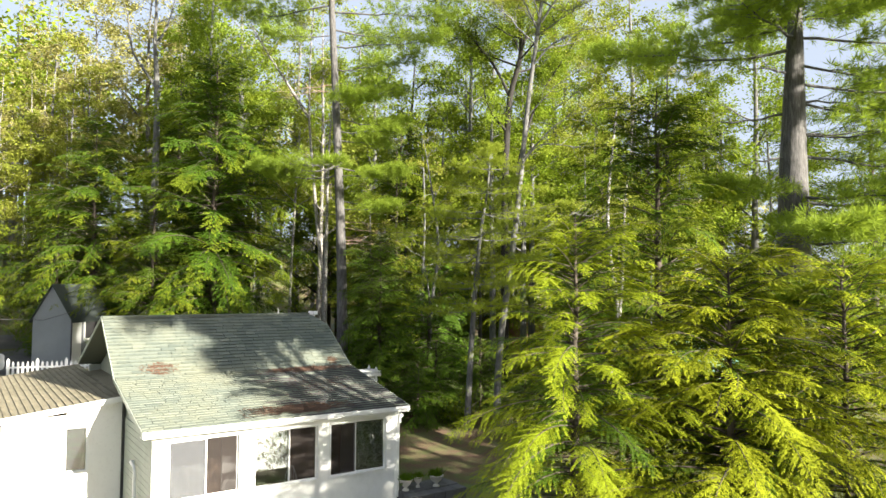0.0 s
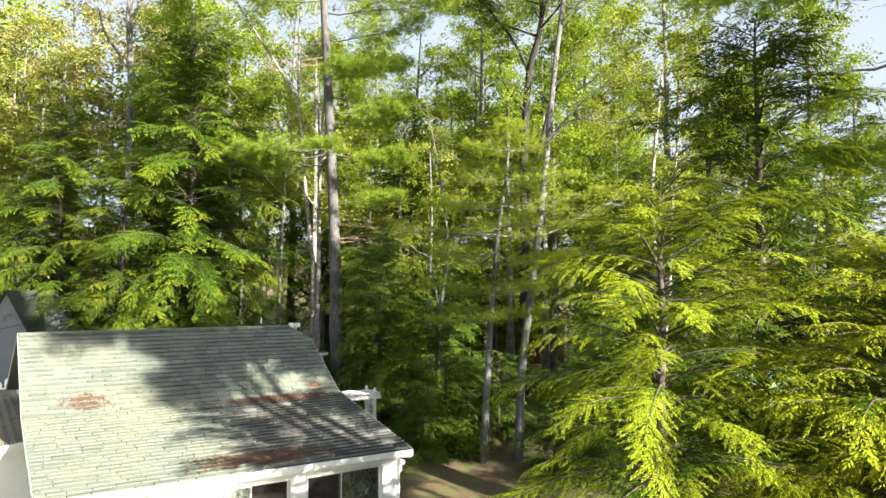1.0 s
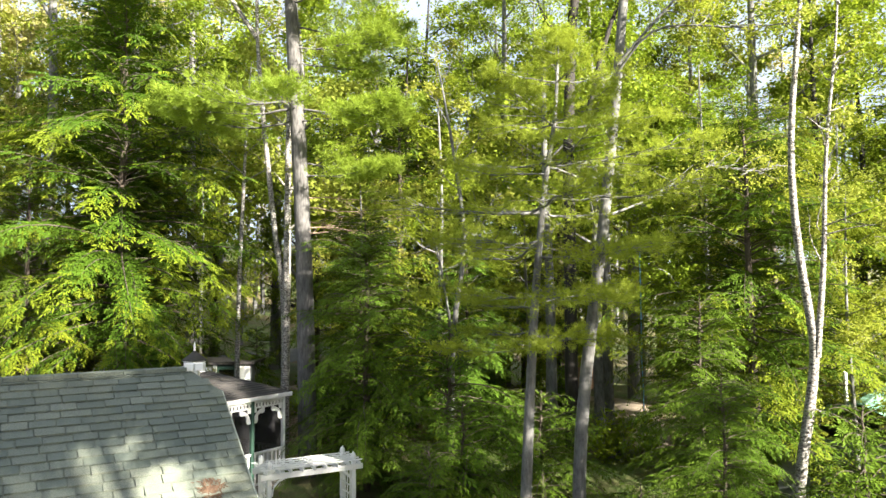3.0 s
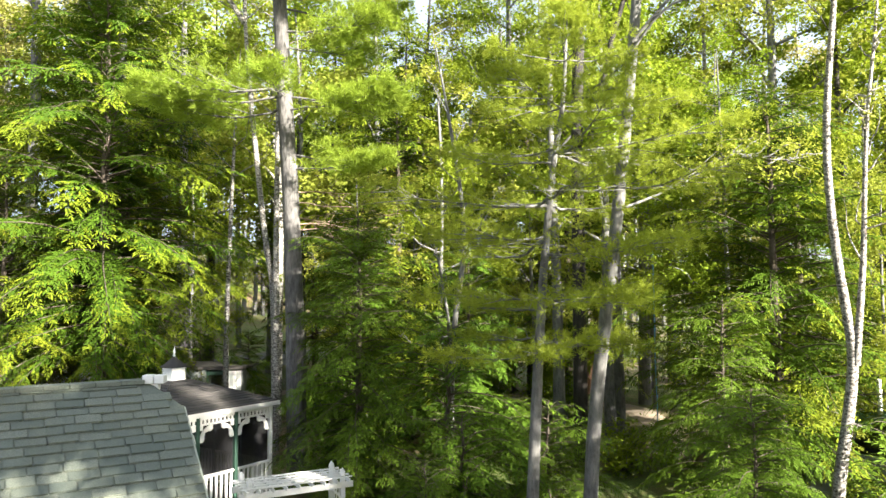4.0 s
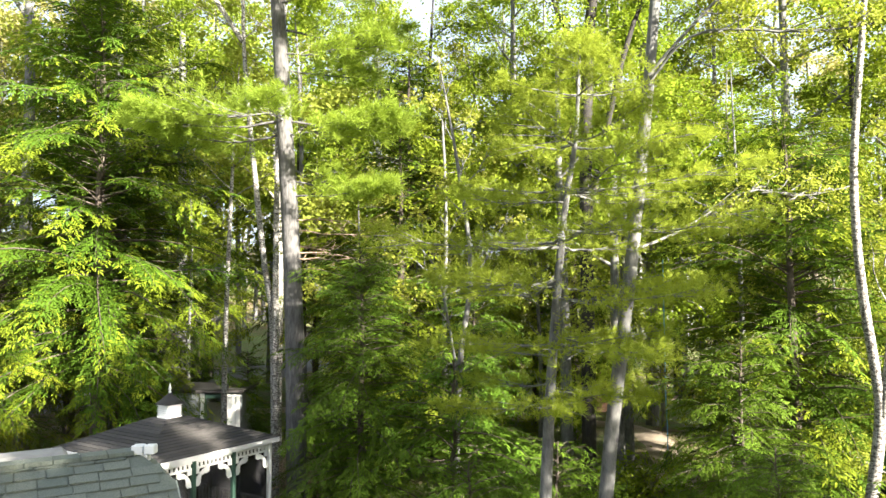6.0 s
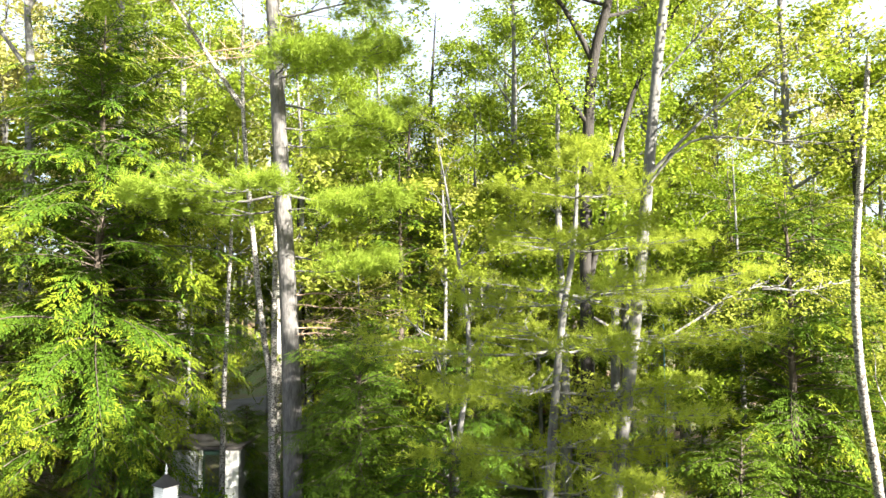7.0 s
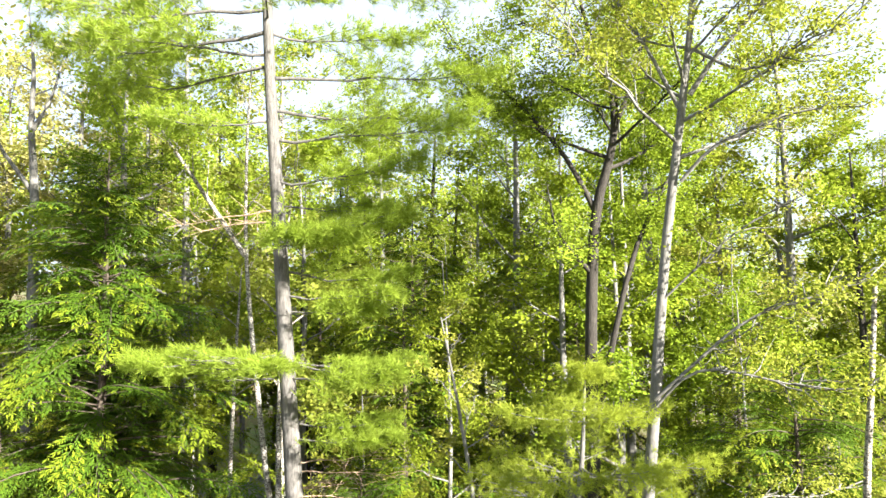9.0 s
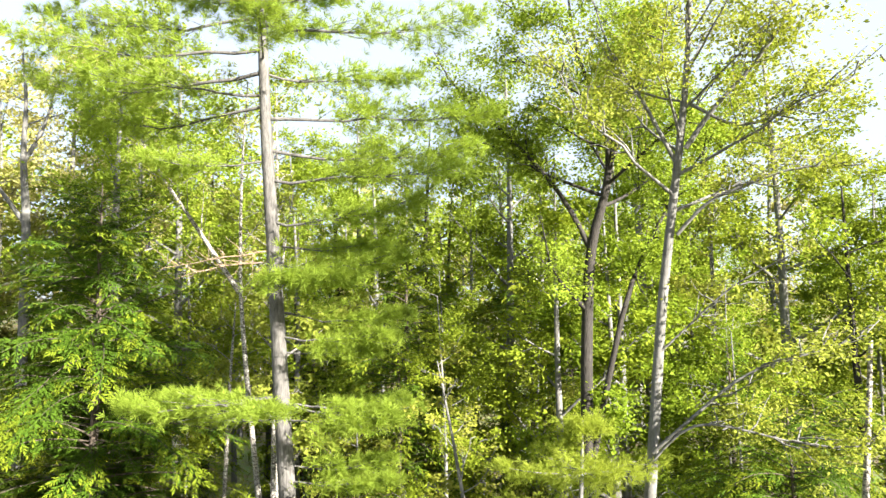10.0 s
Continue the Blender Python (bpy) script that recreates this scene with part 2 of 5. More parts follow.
def gravel_material(name, a, b):
    n = Nodes(name)
    pos = n.tree.nodes.new("ShaderNodeNewGeometry").outputs["Position"]
    fine, mid = n.noise(pos, 30.0, 4.0, 0.7), n.noise(pos, 1.1, 4.0)
    c = n.mix(n.ramp(mid, [(0.4, (0, 0, 0)), (0.65, (0.7, 0.7, 0.7))]), n.ramp(fine, [(0.3, a), (0.7, b)]), tuple(0.7 * v for v in a))
    n.colour(c).rough(0.95)
    n.bump(fine, 0.5, 0.02)
    return n.mat


GROUND = ground_material()
ASPHALT = gravel_material("worn_grey_road", (0.07, 0.07, 0.073), (0.13, 0.13, 0.13))
SAND = gravel_material("pale_sandy_track", (0.22, 0.18, 0.135), (0.34, 0.28, 0.21))


# ---- mesh helpers ----
def unit(v):
    v = np.asarray(v, float)
    return v / np.maximum(np.linalg.norm(v, axis=-1, keepdims=True), 1e-9)


class Quads:
    """Gathers many quads and turns them into one mesh."""

    def __init__(self):
        self.v, self.f, self.m, self.count = [], [], [], 0

    def add(self, verts, faces, slot=0):
        verts, faces = np.asarray(verts, float).reshape(-1, 3), np.asarray(faces, int).reshape(-1, 4)
        self.v.append(verts)
        self.f.append(faces + self.count)
        self.m.append(np.broadcast_to(np.asarray(slot, int), (len(faces),)))
        self.count += len(verts)

    def blades(self, base, along, side, length, width, slot=0, fold=0.0):
        """Lozenge leaves from base along a direction; side is the direction of their width."""
        n = len(base)
        length, width = np.broadcast_to(length, (n,))[:, None], np.broadcast_to(width, (n,))[:, None]
        up = np.cross(along, side)
        mid = base + along * length * 0.45
        a = mid + side * width * 0.5 + up * fold * width
        b = mid - side * width * 0.5 + up * fold * width
        v = np.stack([base, a, base + along * length, b], 1)
        self.add(v.reshape(-1, 3), np.arange(n * 4).reshape(n, 4), slot)

    def tube(self, path, radii, sides=7, slot=0):
        path, radii = np.asarray(path, float), np.asarray(radii, float)
        t = unit(np.gradient(path, axis=0))
        ref = np.where(np.abs(t[:, 2:3]) > 0.9, [[1.0, 0, 0]], [[0, 0, 1.0]])
        u = unit(np.cross(t, ref))
        w = np.cross(t, u)
        a = np.linspace(0, 2 * np.pi, sides, endpoint=False)
        ring = path[:, None] + radii[:, None, None] * (np.cos(a)[None, :, None] * u[:, None] + np.sin(a)[None, :, None] * w[:, None])
        i, j = np.meshgrid(np.arange(len(path) - 1), np.arange(sides), indexing="ij")
        k = (j + 1) % sides
        f = np.stack([i * sides + j, i * sides + k, (i + 1) * sides + k, (i + 1) * sides + j], -1)
        self.add(ring.reshape(-1, 3), f.reshape(-1, 4), slot)

    def box(self, lo, hi, slot=0, m=None):
        (x0, y0, z0), (x1, y1, z1) = lo, hi
        v = np.array([(x, y, z) for z in (z0, z1) for y in (y0, y1) for x in (x0, x1)], float)
        if m is not None:
            v = v @ np.array(m.to_3x3()).T + np.array(m.translation)
        self.add(v, [(0, 2, 3, 1), (4, 5, 7, 6), (0, 1, 5, 4), (2, 6, 7, 3), (0, 4, 6, 2), (1, 3, 7, 5)], slot)
        return self

    def mesh(self, name, mats, smooth=False):
        me = bpy.data.meshes.new(name)
        v, f, m = np.concatenate(self.v), np.concatenate(self.f), np.concatenate(self.m)
        me.vertices.add(len(v))
        me.vertices.foreach_set("co", v.ravel().astype(np.float32))
        me.loops.add(f.size)
        me.loops.foreach_set("vertex_index", f.ravel().astype(np.int32))
        me.polygons.add(len(f))
        me.polygons.foreach_set("loop_start", np.arange(0, f.size, 4, dtype=np.int32))
        for mat in mats:
            me.materials.append(mat)
        me.polygons.foreach_set("material_index", m.astype(np.int32))
        me.polygons.foreach_set("use_smooth", np.full(len(f), smooth))
        me.update(calc_edges=True)
        return me


def child(name, mesh, parent, label="", kind=""):
    ob = new(name, mesh)
    ob.parent = parent
    return tagged(ob, label=label, kind=kind)


def boxes(name, parent, mat, spans, label="", bevel=0.006, kind=""):
    """One part made of blocks given as x0, x1, y0, y1, z0, z1."""
    bm = bmesh.new()
    for x0, x1, y0, y1, z0, z1 in spans:
        m = Matrix.Translation(((x0 + x1) / 2, (y0 + y1) / 2, (z0 + z1) / 2)) @ Matrix.Diagonal((x1 - x0, y1 - y0, z1 - z0, 1))
        bmesh.ops.create_cube(bm, size=1.0, matrix=m)
    if bevel:
        bmesh.ops.bevel(bm, geom=bm.edges[:], offset=bevel, segments=1, affect="EDGES")
    me = bpy.data.meshes.new(name)
    bm.to_mesh(me)
    bm.free()
    me.materials.append(mat)
    return child(name, me, parent, label, kind)


def lathe(name, parent, mat, profile, at=(0, 0, 0), sides=16, label="", m=None):
    """A turned part from radius and height pairs."""
    q = Quads()
    a = np.linspace(0, 2 * np.pi, sides, endpoint=False)
    prof = np.array(profile, float)
    ring = np.stack([prof[:, 0:1] * np.cos(a), prof[:, 0:1] * np.sin(a), np.repeat(prof[:, 1:2], sides, 1)], -1)
    v = ring.reshape(-1, 3)
    if m is not None:
        v = v @ np.array(m.to_3x3()).T
    v = v + np.array(at)
    i, j = np.meshgrid(np.arange(len(prof) - 1), np.arange(sides), indexing="ij")
    k = (j + 1) % sides
    q.add(v, np.stack([i * sides + j, i * sides + k, (i + 1) * sides + k, (i + 1) * sides + j], -1).reshape(-1, 4))
    return child(name, q.mesh(name, [mat], True), parent, label)


def pipe(name, parent, mat, pts, radius, sides=10, label=""):
    q = Quads()
    q.tube(pts, np.full(len(pts), radius), sides)
    return child(name, q.mesh(name, [mat], True), parent, label)


def thing(name, label, category, at=(0, 0, 0), turn=0.0, group="", kind=""):
    ob = new(name)
    ob.empty_display_size = 0.2
    ob.matrix_world = pose(*at, 0, 0, turn)
    return tagged(ob, label, category, group, kind)


# ---- ground ----
def ground_z(x, y):
    """The ground is level round the cottage and rises gently behind it to a wooded hill."""
    s = lambda v, a, b: np.clip((v - a) / (b - a), 0, 1) ** 2 * (3 - 2 * np.clip((v - a) / (b - a), 0, 1))
    x, y = np.asarray(x, float), np.asarray(y, float)
    z = 1.25 * s(y, 19, 32) + 1.2 * s(y, 34, 60) + 12.0 * s(y - 0.25 * x, 52, 110) + 14 * s(y, 120, 400)
    z = z + 0.45 * s(-x, -7.5, -4) * s(y, 27, 32) + 0.5 * s(x, 14, 30) * (1 - s(y, 25, 45)) + 3.0 * s(-x, 20, 90)
    return z + 0.10 * np.sin(x * 0.7 + 1) * np.cos(y * 0.6) * s(y, 20, 30)


def build_ground():
    a = np.sinh(np.linspace(-5.2, 5.2, 181)) / np.sinh(5.2) * 900
    X, Y = np.meshgrid(a + 12, a + 25, indexing="ij")
    v = np.stack([X, Y, ground_z(X, Y)], -1)
    n = len(a)
    i, j = np.meshgrid(np.arange(n - 1), np.arange(n - 1), indexing="ij")
    q = Quads()
    q.add(v, np.stack([i * n + j, (i + 1) * n + j, (i + 1) * n + j + 1, i * n + j + 1], -1).reshape(-1, 4))
    tagged(new("ground", q.mesh("ground", [GROUND], True)), "leaf-littered forest floor with patches of grass", "ground", kind="structure")


def ribbon(name, mat, pts, width, label, category):
    p = np.array(pts, float)
    t = np.linspace(0, len(p) - 1, 40)
    path = np.stack([np.interp(t, np.arange(len(p)), p[:, k]) for k in (0, 1)], -1)
    path = np.stack([np.convolve(np.pad(path[:, k], 3, mode="edge"), np.ones(7) / 7, "valid") for k in (0, 1)], -1)
    d = unit(np.gradient(path, axis=0))
    s = np.stack([-d[:, 1], d[:, 0]], -1)
    lanes = np.linspace(-0.5, 0.5, 7)
    rng = np.random.default_rng(5)
    w = width * (1 + 0.12 * rng.standard_normal(len(path)))
    P = path[:, None] + s[:, None] * (lanes[None, :] * w[:, None])[..., None]
    z = ground_z(P[..., 0], P[..., 1]) + 0.05 - 0.06 * (np.abs(lanes)[None] > 0.45)
    v = np.concatenate([P, z[..., None]], -1)
    i, j = np.meshgrid(np.arange(len(path) - 1), np.arange(6), indexing="ij")
    q = Quads()
    q.add(v, np.stack([i * 7 + j, (i + 1) * 7 + j, (i + 1) * 7 + j + 1, i * 7 + j + 1], -1).reshape(-1, 4))
    tagged(new(name, q.mesh(name, [mat], True)), label, category, kind="structure")


build_ground()
ribbon("road", ASPHALT, [(-60, 52), (-10, 50), (10, 50), (19, 54.5), (32, 59), (70, 66)], 5.5, "worn grey road running through the woods", "road")
ribbon("track", SAND, [(6, 45), (18, 45), (26, 42), (30, 34), (27, 29), (24.5, 26.6)], 1.3, "pale sandy track in the clearing behind the trees", "path")
ribbon("parking_ground", ASPHALT, [(-16, 34), (-6, 36), (2, 40), (6, 46)], 7.0, "grey gravelled parking ground beside the shed", "driveway")


# ---- trees ----
def bend(path, n):
    """A smooth polyline with n points through the given ones."""
    p = np.asarray(path, float)
    t = np.linspace(0, len(p) - 1, n)
    out = np.stack([np.interp(t, np.arange(len(p)), p[:, k]) for k in range(3)], -1)
    k = max(3, (n // len(p)) | 1)
    pad = k // 2
    sm = np.stack([np.convolve(np.pad(out[:, c], pad, mode="reflect", reflect_type="odd"), np.ones(k) / k, "valid") for c in range(3)], -1)
    sm[0], sm[-1] = p[0], p[-1]
    return sm


def jitter(rng, v, s):
    return unit(v + rng.normal(0, s, v.shape))


def tree_thing(name, label, trunk_q, crown_q, bark, leaves, category="tree", group=""):
    ob = thing(name, label, category, group=group)
    child("trunk", trunk_q.mesh("trunk", [bark] if not isinstance(bark, list) else bark, True), ob)
    if crown_q is not None and crown_q.count:
        child("crown", crown_q.mesh("crown", leaves), ob)
    return ob


def hemlock(seed, h, r, boughs, leaf, label, low=0.05, tips=0.62, lean=(0, 0), shape=0.5, step=1.5, ragged=0.30, fresh_leaf=None):
    """A hemlock: flat feathered sprays, each a fan of side twigs with short leafy shoots, drooping at the end. leaf is a shoot's length."""
    rng = np.random.default_rng(seed)
    tq, cq = Quads(), Quads()
    zs = np.linspace(0, h, 14)
    path = np.stack([lean[0] * (zs / h) ** 1.5 + rng.normal(0, 0.02, 14), lean[1] * (zs / h) ** 1.5 + rng.normal(0, 0.02, 14), zs], -1)
    tq.tube(path, 0.013 * h * (1 - zs / h) ** 0.8 + 0.012, 8)
    up = np.array([0, 0, 1.0])
    for i in range(boughs):
        f = min(max((i + rng.uniform(-0.5, 0.5)) / boughs, 0.0), 0.995)
        z = h * (low + (0.985 - low) * f ** 0.95)
        L = (r * (1 - f) ** shape * (0.72 + 0.28 * min(1, f / 0.15)) * float(np.clip(rng.normal(0.95, ragged), 0.45, 1.4))) + 0.20
        az = i * 2.39996 + rng.normal(0, 0.7)
        o = np.array([math.cos(az), math.sin(az), 0])
        s = np.array([-o[1], o[0], 0])
        rise = 0.10 + 0.45 * f + rng.normal(0, 0.19)
        drop = 0.24 + 0.26 * rng.uniform(0, 1) * (1 - 0.5 * f)
        base = np.array([np.interp(z, zs, path[:, 0]), np.interp(z, zs, path[:, 1]), z])
        k = max(4, int(L * 0.9 / (leaf * step * 0.5)))
        u = np.linspace(0.10, 1.0, k)
        axis = base + np.outer(u * L, o) + np.outer(rng.normal(0, 0.15) * L * u ** 2, s)
        axis[:, 2] += L * (rise * u - drop * u ** 2 - 0.09 * u ** 5)
        every = max(1, k // 6)
        tq.tube(np.concatenate([[base], axis[::every]]), np.linspace(0.007 * L + 0.005, 0.003, 1 + len(axis[::every])), 4)
        d = unit(np.gradient(axis, axis=0))
        tilt = rng.normal(0, 0.32)
        edge = tips + rng.normal(0, 0.14)
        side0 = unit(s + up * tilt)
        nrm0 = unit(np.cross(d, side0))
        # side twigs: short by the trunk, longest a third of the way out, tapering to the tip
        sg = np.where(np.arange(k) % 2, 1.0, -1.0)
        span = np.where(u < 0.35, 0.85 + 0.15 * u / 0.35, ((1.04 - u) / 0.69).clip(0, 1) ** 0.75)
        tl = (0.36 * L * span + leaf * 0.5).clip(leaf * 0.6, 0.26 + 3.0 * leaf) * rng.uniform(0.55, 1.2, k)
        td = unit(d * 0.80 + side0 * sg[:, None] * 0.72 + up * -0.10 + rng.normal(0, 0.13, (k, 3)))
        nb = np.maximum(2, (tl / (leaf * 0.40)).astype(int))
        idx = np.repeat(np.arange(k), nb)
        w = (np.concatenate([np.arange(n) for n in nb]) + 0.7) / nb[idx]
        pos = axis[idx] + td[idx] * (tl[idx] * w)[:, None]
        pos[:, 2] -= 0.16 * tl[idx] * w ** 2
        tdir = unit(td[idx] - up * (0.06 + 0.36 * w)[:, None])
        tside = unit(np.cross(nrm0[idx], tdir))
        m = len(idx)
        for sgn in (1.0, -1.0):
            bd = unit(tdir * 0.85 + tside * sgn * 0.66 - up * 0.04 + rng.normal(0, 0.15, (m, 3)))
            bl = leaf * (1.18 - 0.45 * w) * rng.uniform(0.7, 1.25, m)
            nn = unit(nrm0[idx] + rng.normal(0, 0.24, (m, 3)))
            # outer shoots take the bright colour: new growth plus painted sunlight on the tips
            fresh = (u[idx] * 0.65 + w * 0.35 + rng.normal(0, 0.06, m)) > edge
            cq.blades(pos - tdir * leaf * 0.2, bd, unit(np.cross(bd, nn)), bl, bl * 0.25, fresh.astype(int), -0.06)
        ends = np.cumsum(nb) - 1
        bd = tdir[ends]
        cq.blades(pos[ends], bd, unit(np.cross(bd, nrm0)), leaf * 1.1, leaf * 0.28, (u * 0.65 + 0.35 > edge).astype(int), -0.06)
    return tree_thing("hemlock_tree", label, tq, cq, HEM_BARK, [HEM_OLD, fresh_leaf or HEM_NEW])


def white_pine(seed, trunk, r0, whorls, reach, label, per=5, tuft=0.15, dead=(), crown_from=0.35, leaf=0.45, sub=7, bark=None, nn=16, boughs=(), dead_slot=1):
    """A white pine: tiers of long level boughs with soft tufts of needles along their outer part."""
    rng = np.random.default_rng(seed)
    tq, cq = Quads(), Quads()
    path = bend(trunk, 24)
    zs = path[:, 2]
    h = zs[-1] - zs[0]
    tq.tube(path, r0 * (1 - (zs - zs[0]) / h) ** 0.75 + 0.015, 10)
    tiers = []
    for i in range(whorls):
        f = i / max(1, whorls - 1)
        for b in range(per):
            az = rng.uniform(0, 2 * math.pi) if b == 0 else az + 2 * math.pi / per + rng.normal(0, 0.25)
            L = reach * (1 - f ** 2.5) * (0.55 + 0.45 * min(1, f / 0.3)) * rng.uniform(0.6, 1.12) + 0.25
            tiers.append((zs[0] + h * (crown_from + (0.99 - crown_from) * f), f, az, L))
    tiers += [(z, 0.1, az, L) for z, az, L in boughs]
    for z, f, az, L in tiers:
        base0 = np.array([np.interp(z, zs, path[:, 0]), np.interp(z, zs, path[:, 1]), z])
        o = np.array([math.cos(az), math.sin(az), 0])
        s = np.array([-o[1], o[0], 0])
        base = base0 + np.array([0, 0, rng.normal(0, 0.12)])
        u = np.linspace(0.0, 1.0, 9)
        up = 0.06 + 0.28 * f ** 2
        pts = base + np.outer(u * L, o) + np.outer(rng.normal(0, 0.10) * L * u ** 2, s)
        pts[:, 2] += L * (up * u - 0.24 * u * (1 - u) - 0.05 * u ** 2) + np.cumsum(rng.normal(0, 0.012 * L, 9))
        tq.tube(pts, np.linspace(0.009 * L + 0.006, 0.004, 9), 5)
        nsub = max(4, int(sub * L ** 0.7))
        su = np.linspace(leaf, 1.0, nsub) ** 0.9 + rng.normal(0, 0.03, nsub)
        su = su.clip(0.1, 1.0)
        sb = np.stack([np.interp(su, u, pts[:, c]) for c in range(3)], -1)
        sg = np.where(np.arange(nsub) % 2, 1.0, -1.0)
        sl = (0.50 * L * (1.12 - su) ** 0.8 + 0.22).clip(0.2, 1.7) * rng.uniform(0.6, 1.15, nsub)
        sd = unit(o[None] * 0.8 + s[None] * sg[:, None] * 0.75 + np.array([0, 0, 0.06]) + rng.normal(0, 0.14, (nsub, 3)))
        nt = 9
        w = np.linspace(0.22, 1.0, nt)
        tp = sb[:, None] + sd[:, None] * (sl[:, None] * w[None])[..., None]
        tp = (tp + rng.normal(0, 1, tp.shape) * np.array([0.13, 0.13, 0.045]) * (0.4 + sl[:, None, None])).reshape(-1, 3)
        td = np.repeat(sd, nt, 0)
        for a, b, l2 in zip(sb, sd, sl):
            if l2 > 0.6:
                tq.tube([a, a + b * l2 * 0.5, a + b * l2], [0.012, 0.008, 0.003], 3)
        tp = np.concatenate([tp, pts[5:]])
        td = np.concatenate([td, np.repeat(o[None], 4, 0)])
        n = len(tp)
        dirs = unit(td[:, None] * 0.75 + np.array([0, 0, 0.25]) + rng.normal(0, 0.62, (n, nn, 3)))
        ln = tuft * rng.uniform(0.7, 1.25, (n, nn))
        sdv = unit(np.cross(dirs, rng.normal(0, 1, dirs.shape)))
        bs = np.repeat(tp[:, None] + rng.normal(0, 0.06, (n, 1, 3)), nn, 1)
        cq.blades(bs.reshape(-1, 3), dirs.reshape(-1, 3), sdv.reshape(-1, 3), ln.ravel(), tuft * 0.065)
    for z, az, L in dead:
        # bare broken boughs with crooked twigs
        base = np.array([np.interp(z, zs, path[:, 0]), np.interp(z, zs, path[:, 1]), z])
        o = np.array([math.cos(az), math.sin(az), 0.0])
        u = np.linspace(0, 1, 7)
        pts = base + np.outer(u * L, o) + np.cumsum(rng.normal(0, 0.05, (7, 3)), 0)
        pts[:, 2] -= 0.10 * L * u ** 2
        tq.tube(pts, np.linspace(0.022, 0.005, 7) * (1 + 0.8 * (dead_slot == 0)), 5, dead_slot)
        for _ in range(int(7 * L)):
            b = pts[rng.integers(1, 7)]
            d = unit(o + rng.normal(0, 0.7, 3))
            l2 = rng.uniform(0.25, 0.8)
            tw = b + np.outer(np.linspace(0, 1, 4) * l2, d) + np.cumsum(rng.normal(0, 0.035, (4, 3)), 0)
            tq.tube(tw, np.linspace(0.009, 0.003, 4), 3, dead_slot)
    return tree_thing("white_pine_tree", label, tq, cq, [bark or PINE_BARK, DEAD_TWIG], [PINE_NEEDLE])


def broadleaf(seed, trunk, r0, limbs, label, leaf_mat, bark, leaf=0.11, leaves=9000, spread=0.30, crown_from=0.4,
              limb_len=3.0, up=0.6, given=(), name="maple_tree", tip=0.012, twigs=6, bare=0.0):
    """A broad-leaved tree: tapered trunk, crooked limbs, twigs, and single leaves in loose clumps at the twigs."""
    rng = np.random.default_rng(seed)
    tq, cq = Quads(), Quads()
    path = bend(trunk, 26)
    n = len(path)
    cum = np.linspace(0, 1, n)
    tq.tube(path, r0 * (1 - cum) ** 0.8 + tip, 9)
    specs = []
    for g in given:
        p = bend(g[0], 12)
        tq.tube(p, np.linspace(g[1], 0.012, 12), 7)
        specs.append((p, g[1]))
    for i in range(limbs):
        f = crown_from + (1 - crown_from) * (i + rng.uniform(0, 1)) / limbs
        b = np.array([np.interp(f, cum, path[:, c]) for c in range(3)])
        az = i * 2.39996 + rng.normal(0, 0.4)
        L = limb_len * (1.15 - 0.75 * (f - crown_from) / (1 - crown_from)) * rng.uniform(0.6, 1.15)
        o = unit(np.array([math.cos(az), math.sin(az), up * rng.uniform(0.5, 1.4)]))
        u = np.linspace(0, 1, 8)
        p = b + np.outer(u * L, o) + np.cumsum(rng.normal(0, 0.045 * L ** 0.6, (8, 3)), 0) * u[:, None]
        p[:, 2] += 0.10 * L * u ** 2
        rr = max(0.012, r0 * (1 - f) ** 0.8 * 0.55)
        tq.tube(p, np.linspace(rr, 0.006, 8), 5)
        specs.append((p, rr))
    ends = []
    for p, rr in specs:
        span = np.linalg.norm(p[-1] - p[0])
        L = min(span, 4.5)
        for j in range(max(3, int(twigs * min(span, 7.0) / 1.5))):
            k = rng.uniform(0.30, 1.0)
            idx = k * (len(p) - 1)
            b = np.array([np.interp(idx, np.arange(len(p)), p[:, c]) for c in range(3)])
            d = unit(unit(p[-1] - p[0]) * 0.8 + rng.normal(0, 0.65, 3) + np.array([0, 0, 0.2]))
            l2 = rng.uniform(0.35, 1.0) * (0.35 + 0.28 * L * (1.2 - k))
            u = np.linspace(0, 1, 5)
            tw = b + np.outer(u * l2, d) + np.cumsum(rng.normal(0, 0.04, (5, 3)), 0)
            tq.tube(tw, np.linspace(0.010 + 0.002 * L, 0.003, 5), 4)
            if rng.uniform() > bare:
                ends.extend(tw[2:])
    if leaves and ends:
        e = np.array(ends)
        per = 50
        c = e[rng.integers(0, len(e), leaves // per)] + rng.normal(0, spread * 0.45, (leaves // per, 3))
        size = spread * rng.uniform(0.22, 0.58, (len(c), 1, 1))
        pos = (c[:, None] + rng.normal(0, 1, (len(c), per, 3)) * size * np.array([1, 1, 0.55])).reshape(-1, 3)
        m = len(pos)
        tilt = np.repeat(rng.normal(0, 0.50, (len(c), 3)), per, 0)
        d = unit(rng.normal(0, 1, (m, 3)) * np.array([1, 1, 0.45]) + np.array([0, 0, -0.25]))
        nrm = unit(rng.normal(0, 0.33, (m, 3)) + tilt + np.array([0.1, -0.45, 0.75]))
        sd = unit(np.cross(d, nrm))
        ln = leaf * rng.uniform(0.6, 1.3, m)
        cq.blades(pos, d, sd, ln, ln * rng.uniform(0.42, 0.65, m), 0, 0.10)
    return tree_thing(name, label, tq, cq, bark, [leaf_mat])


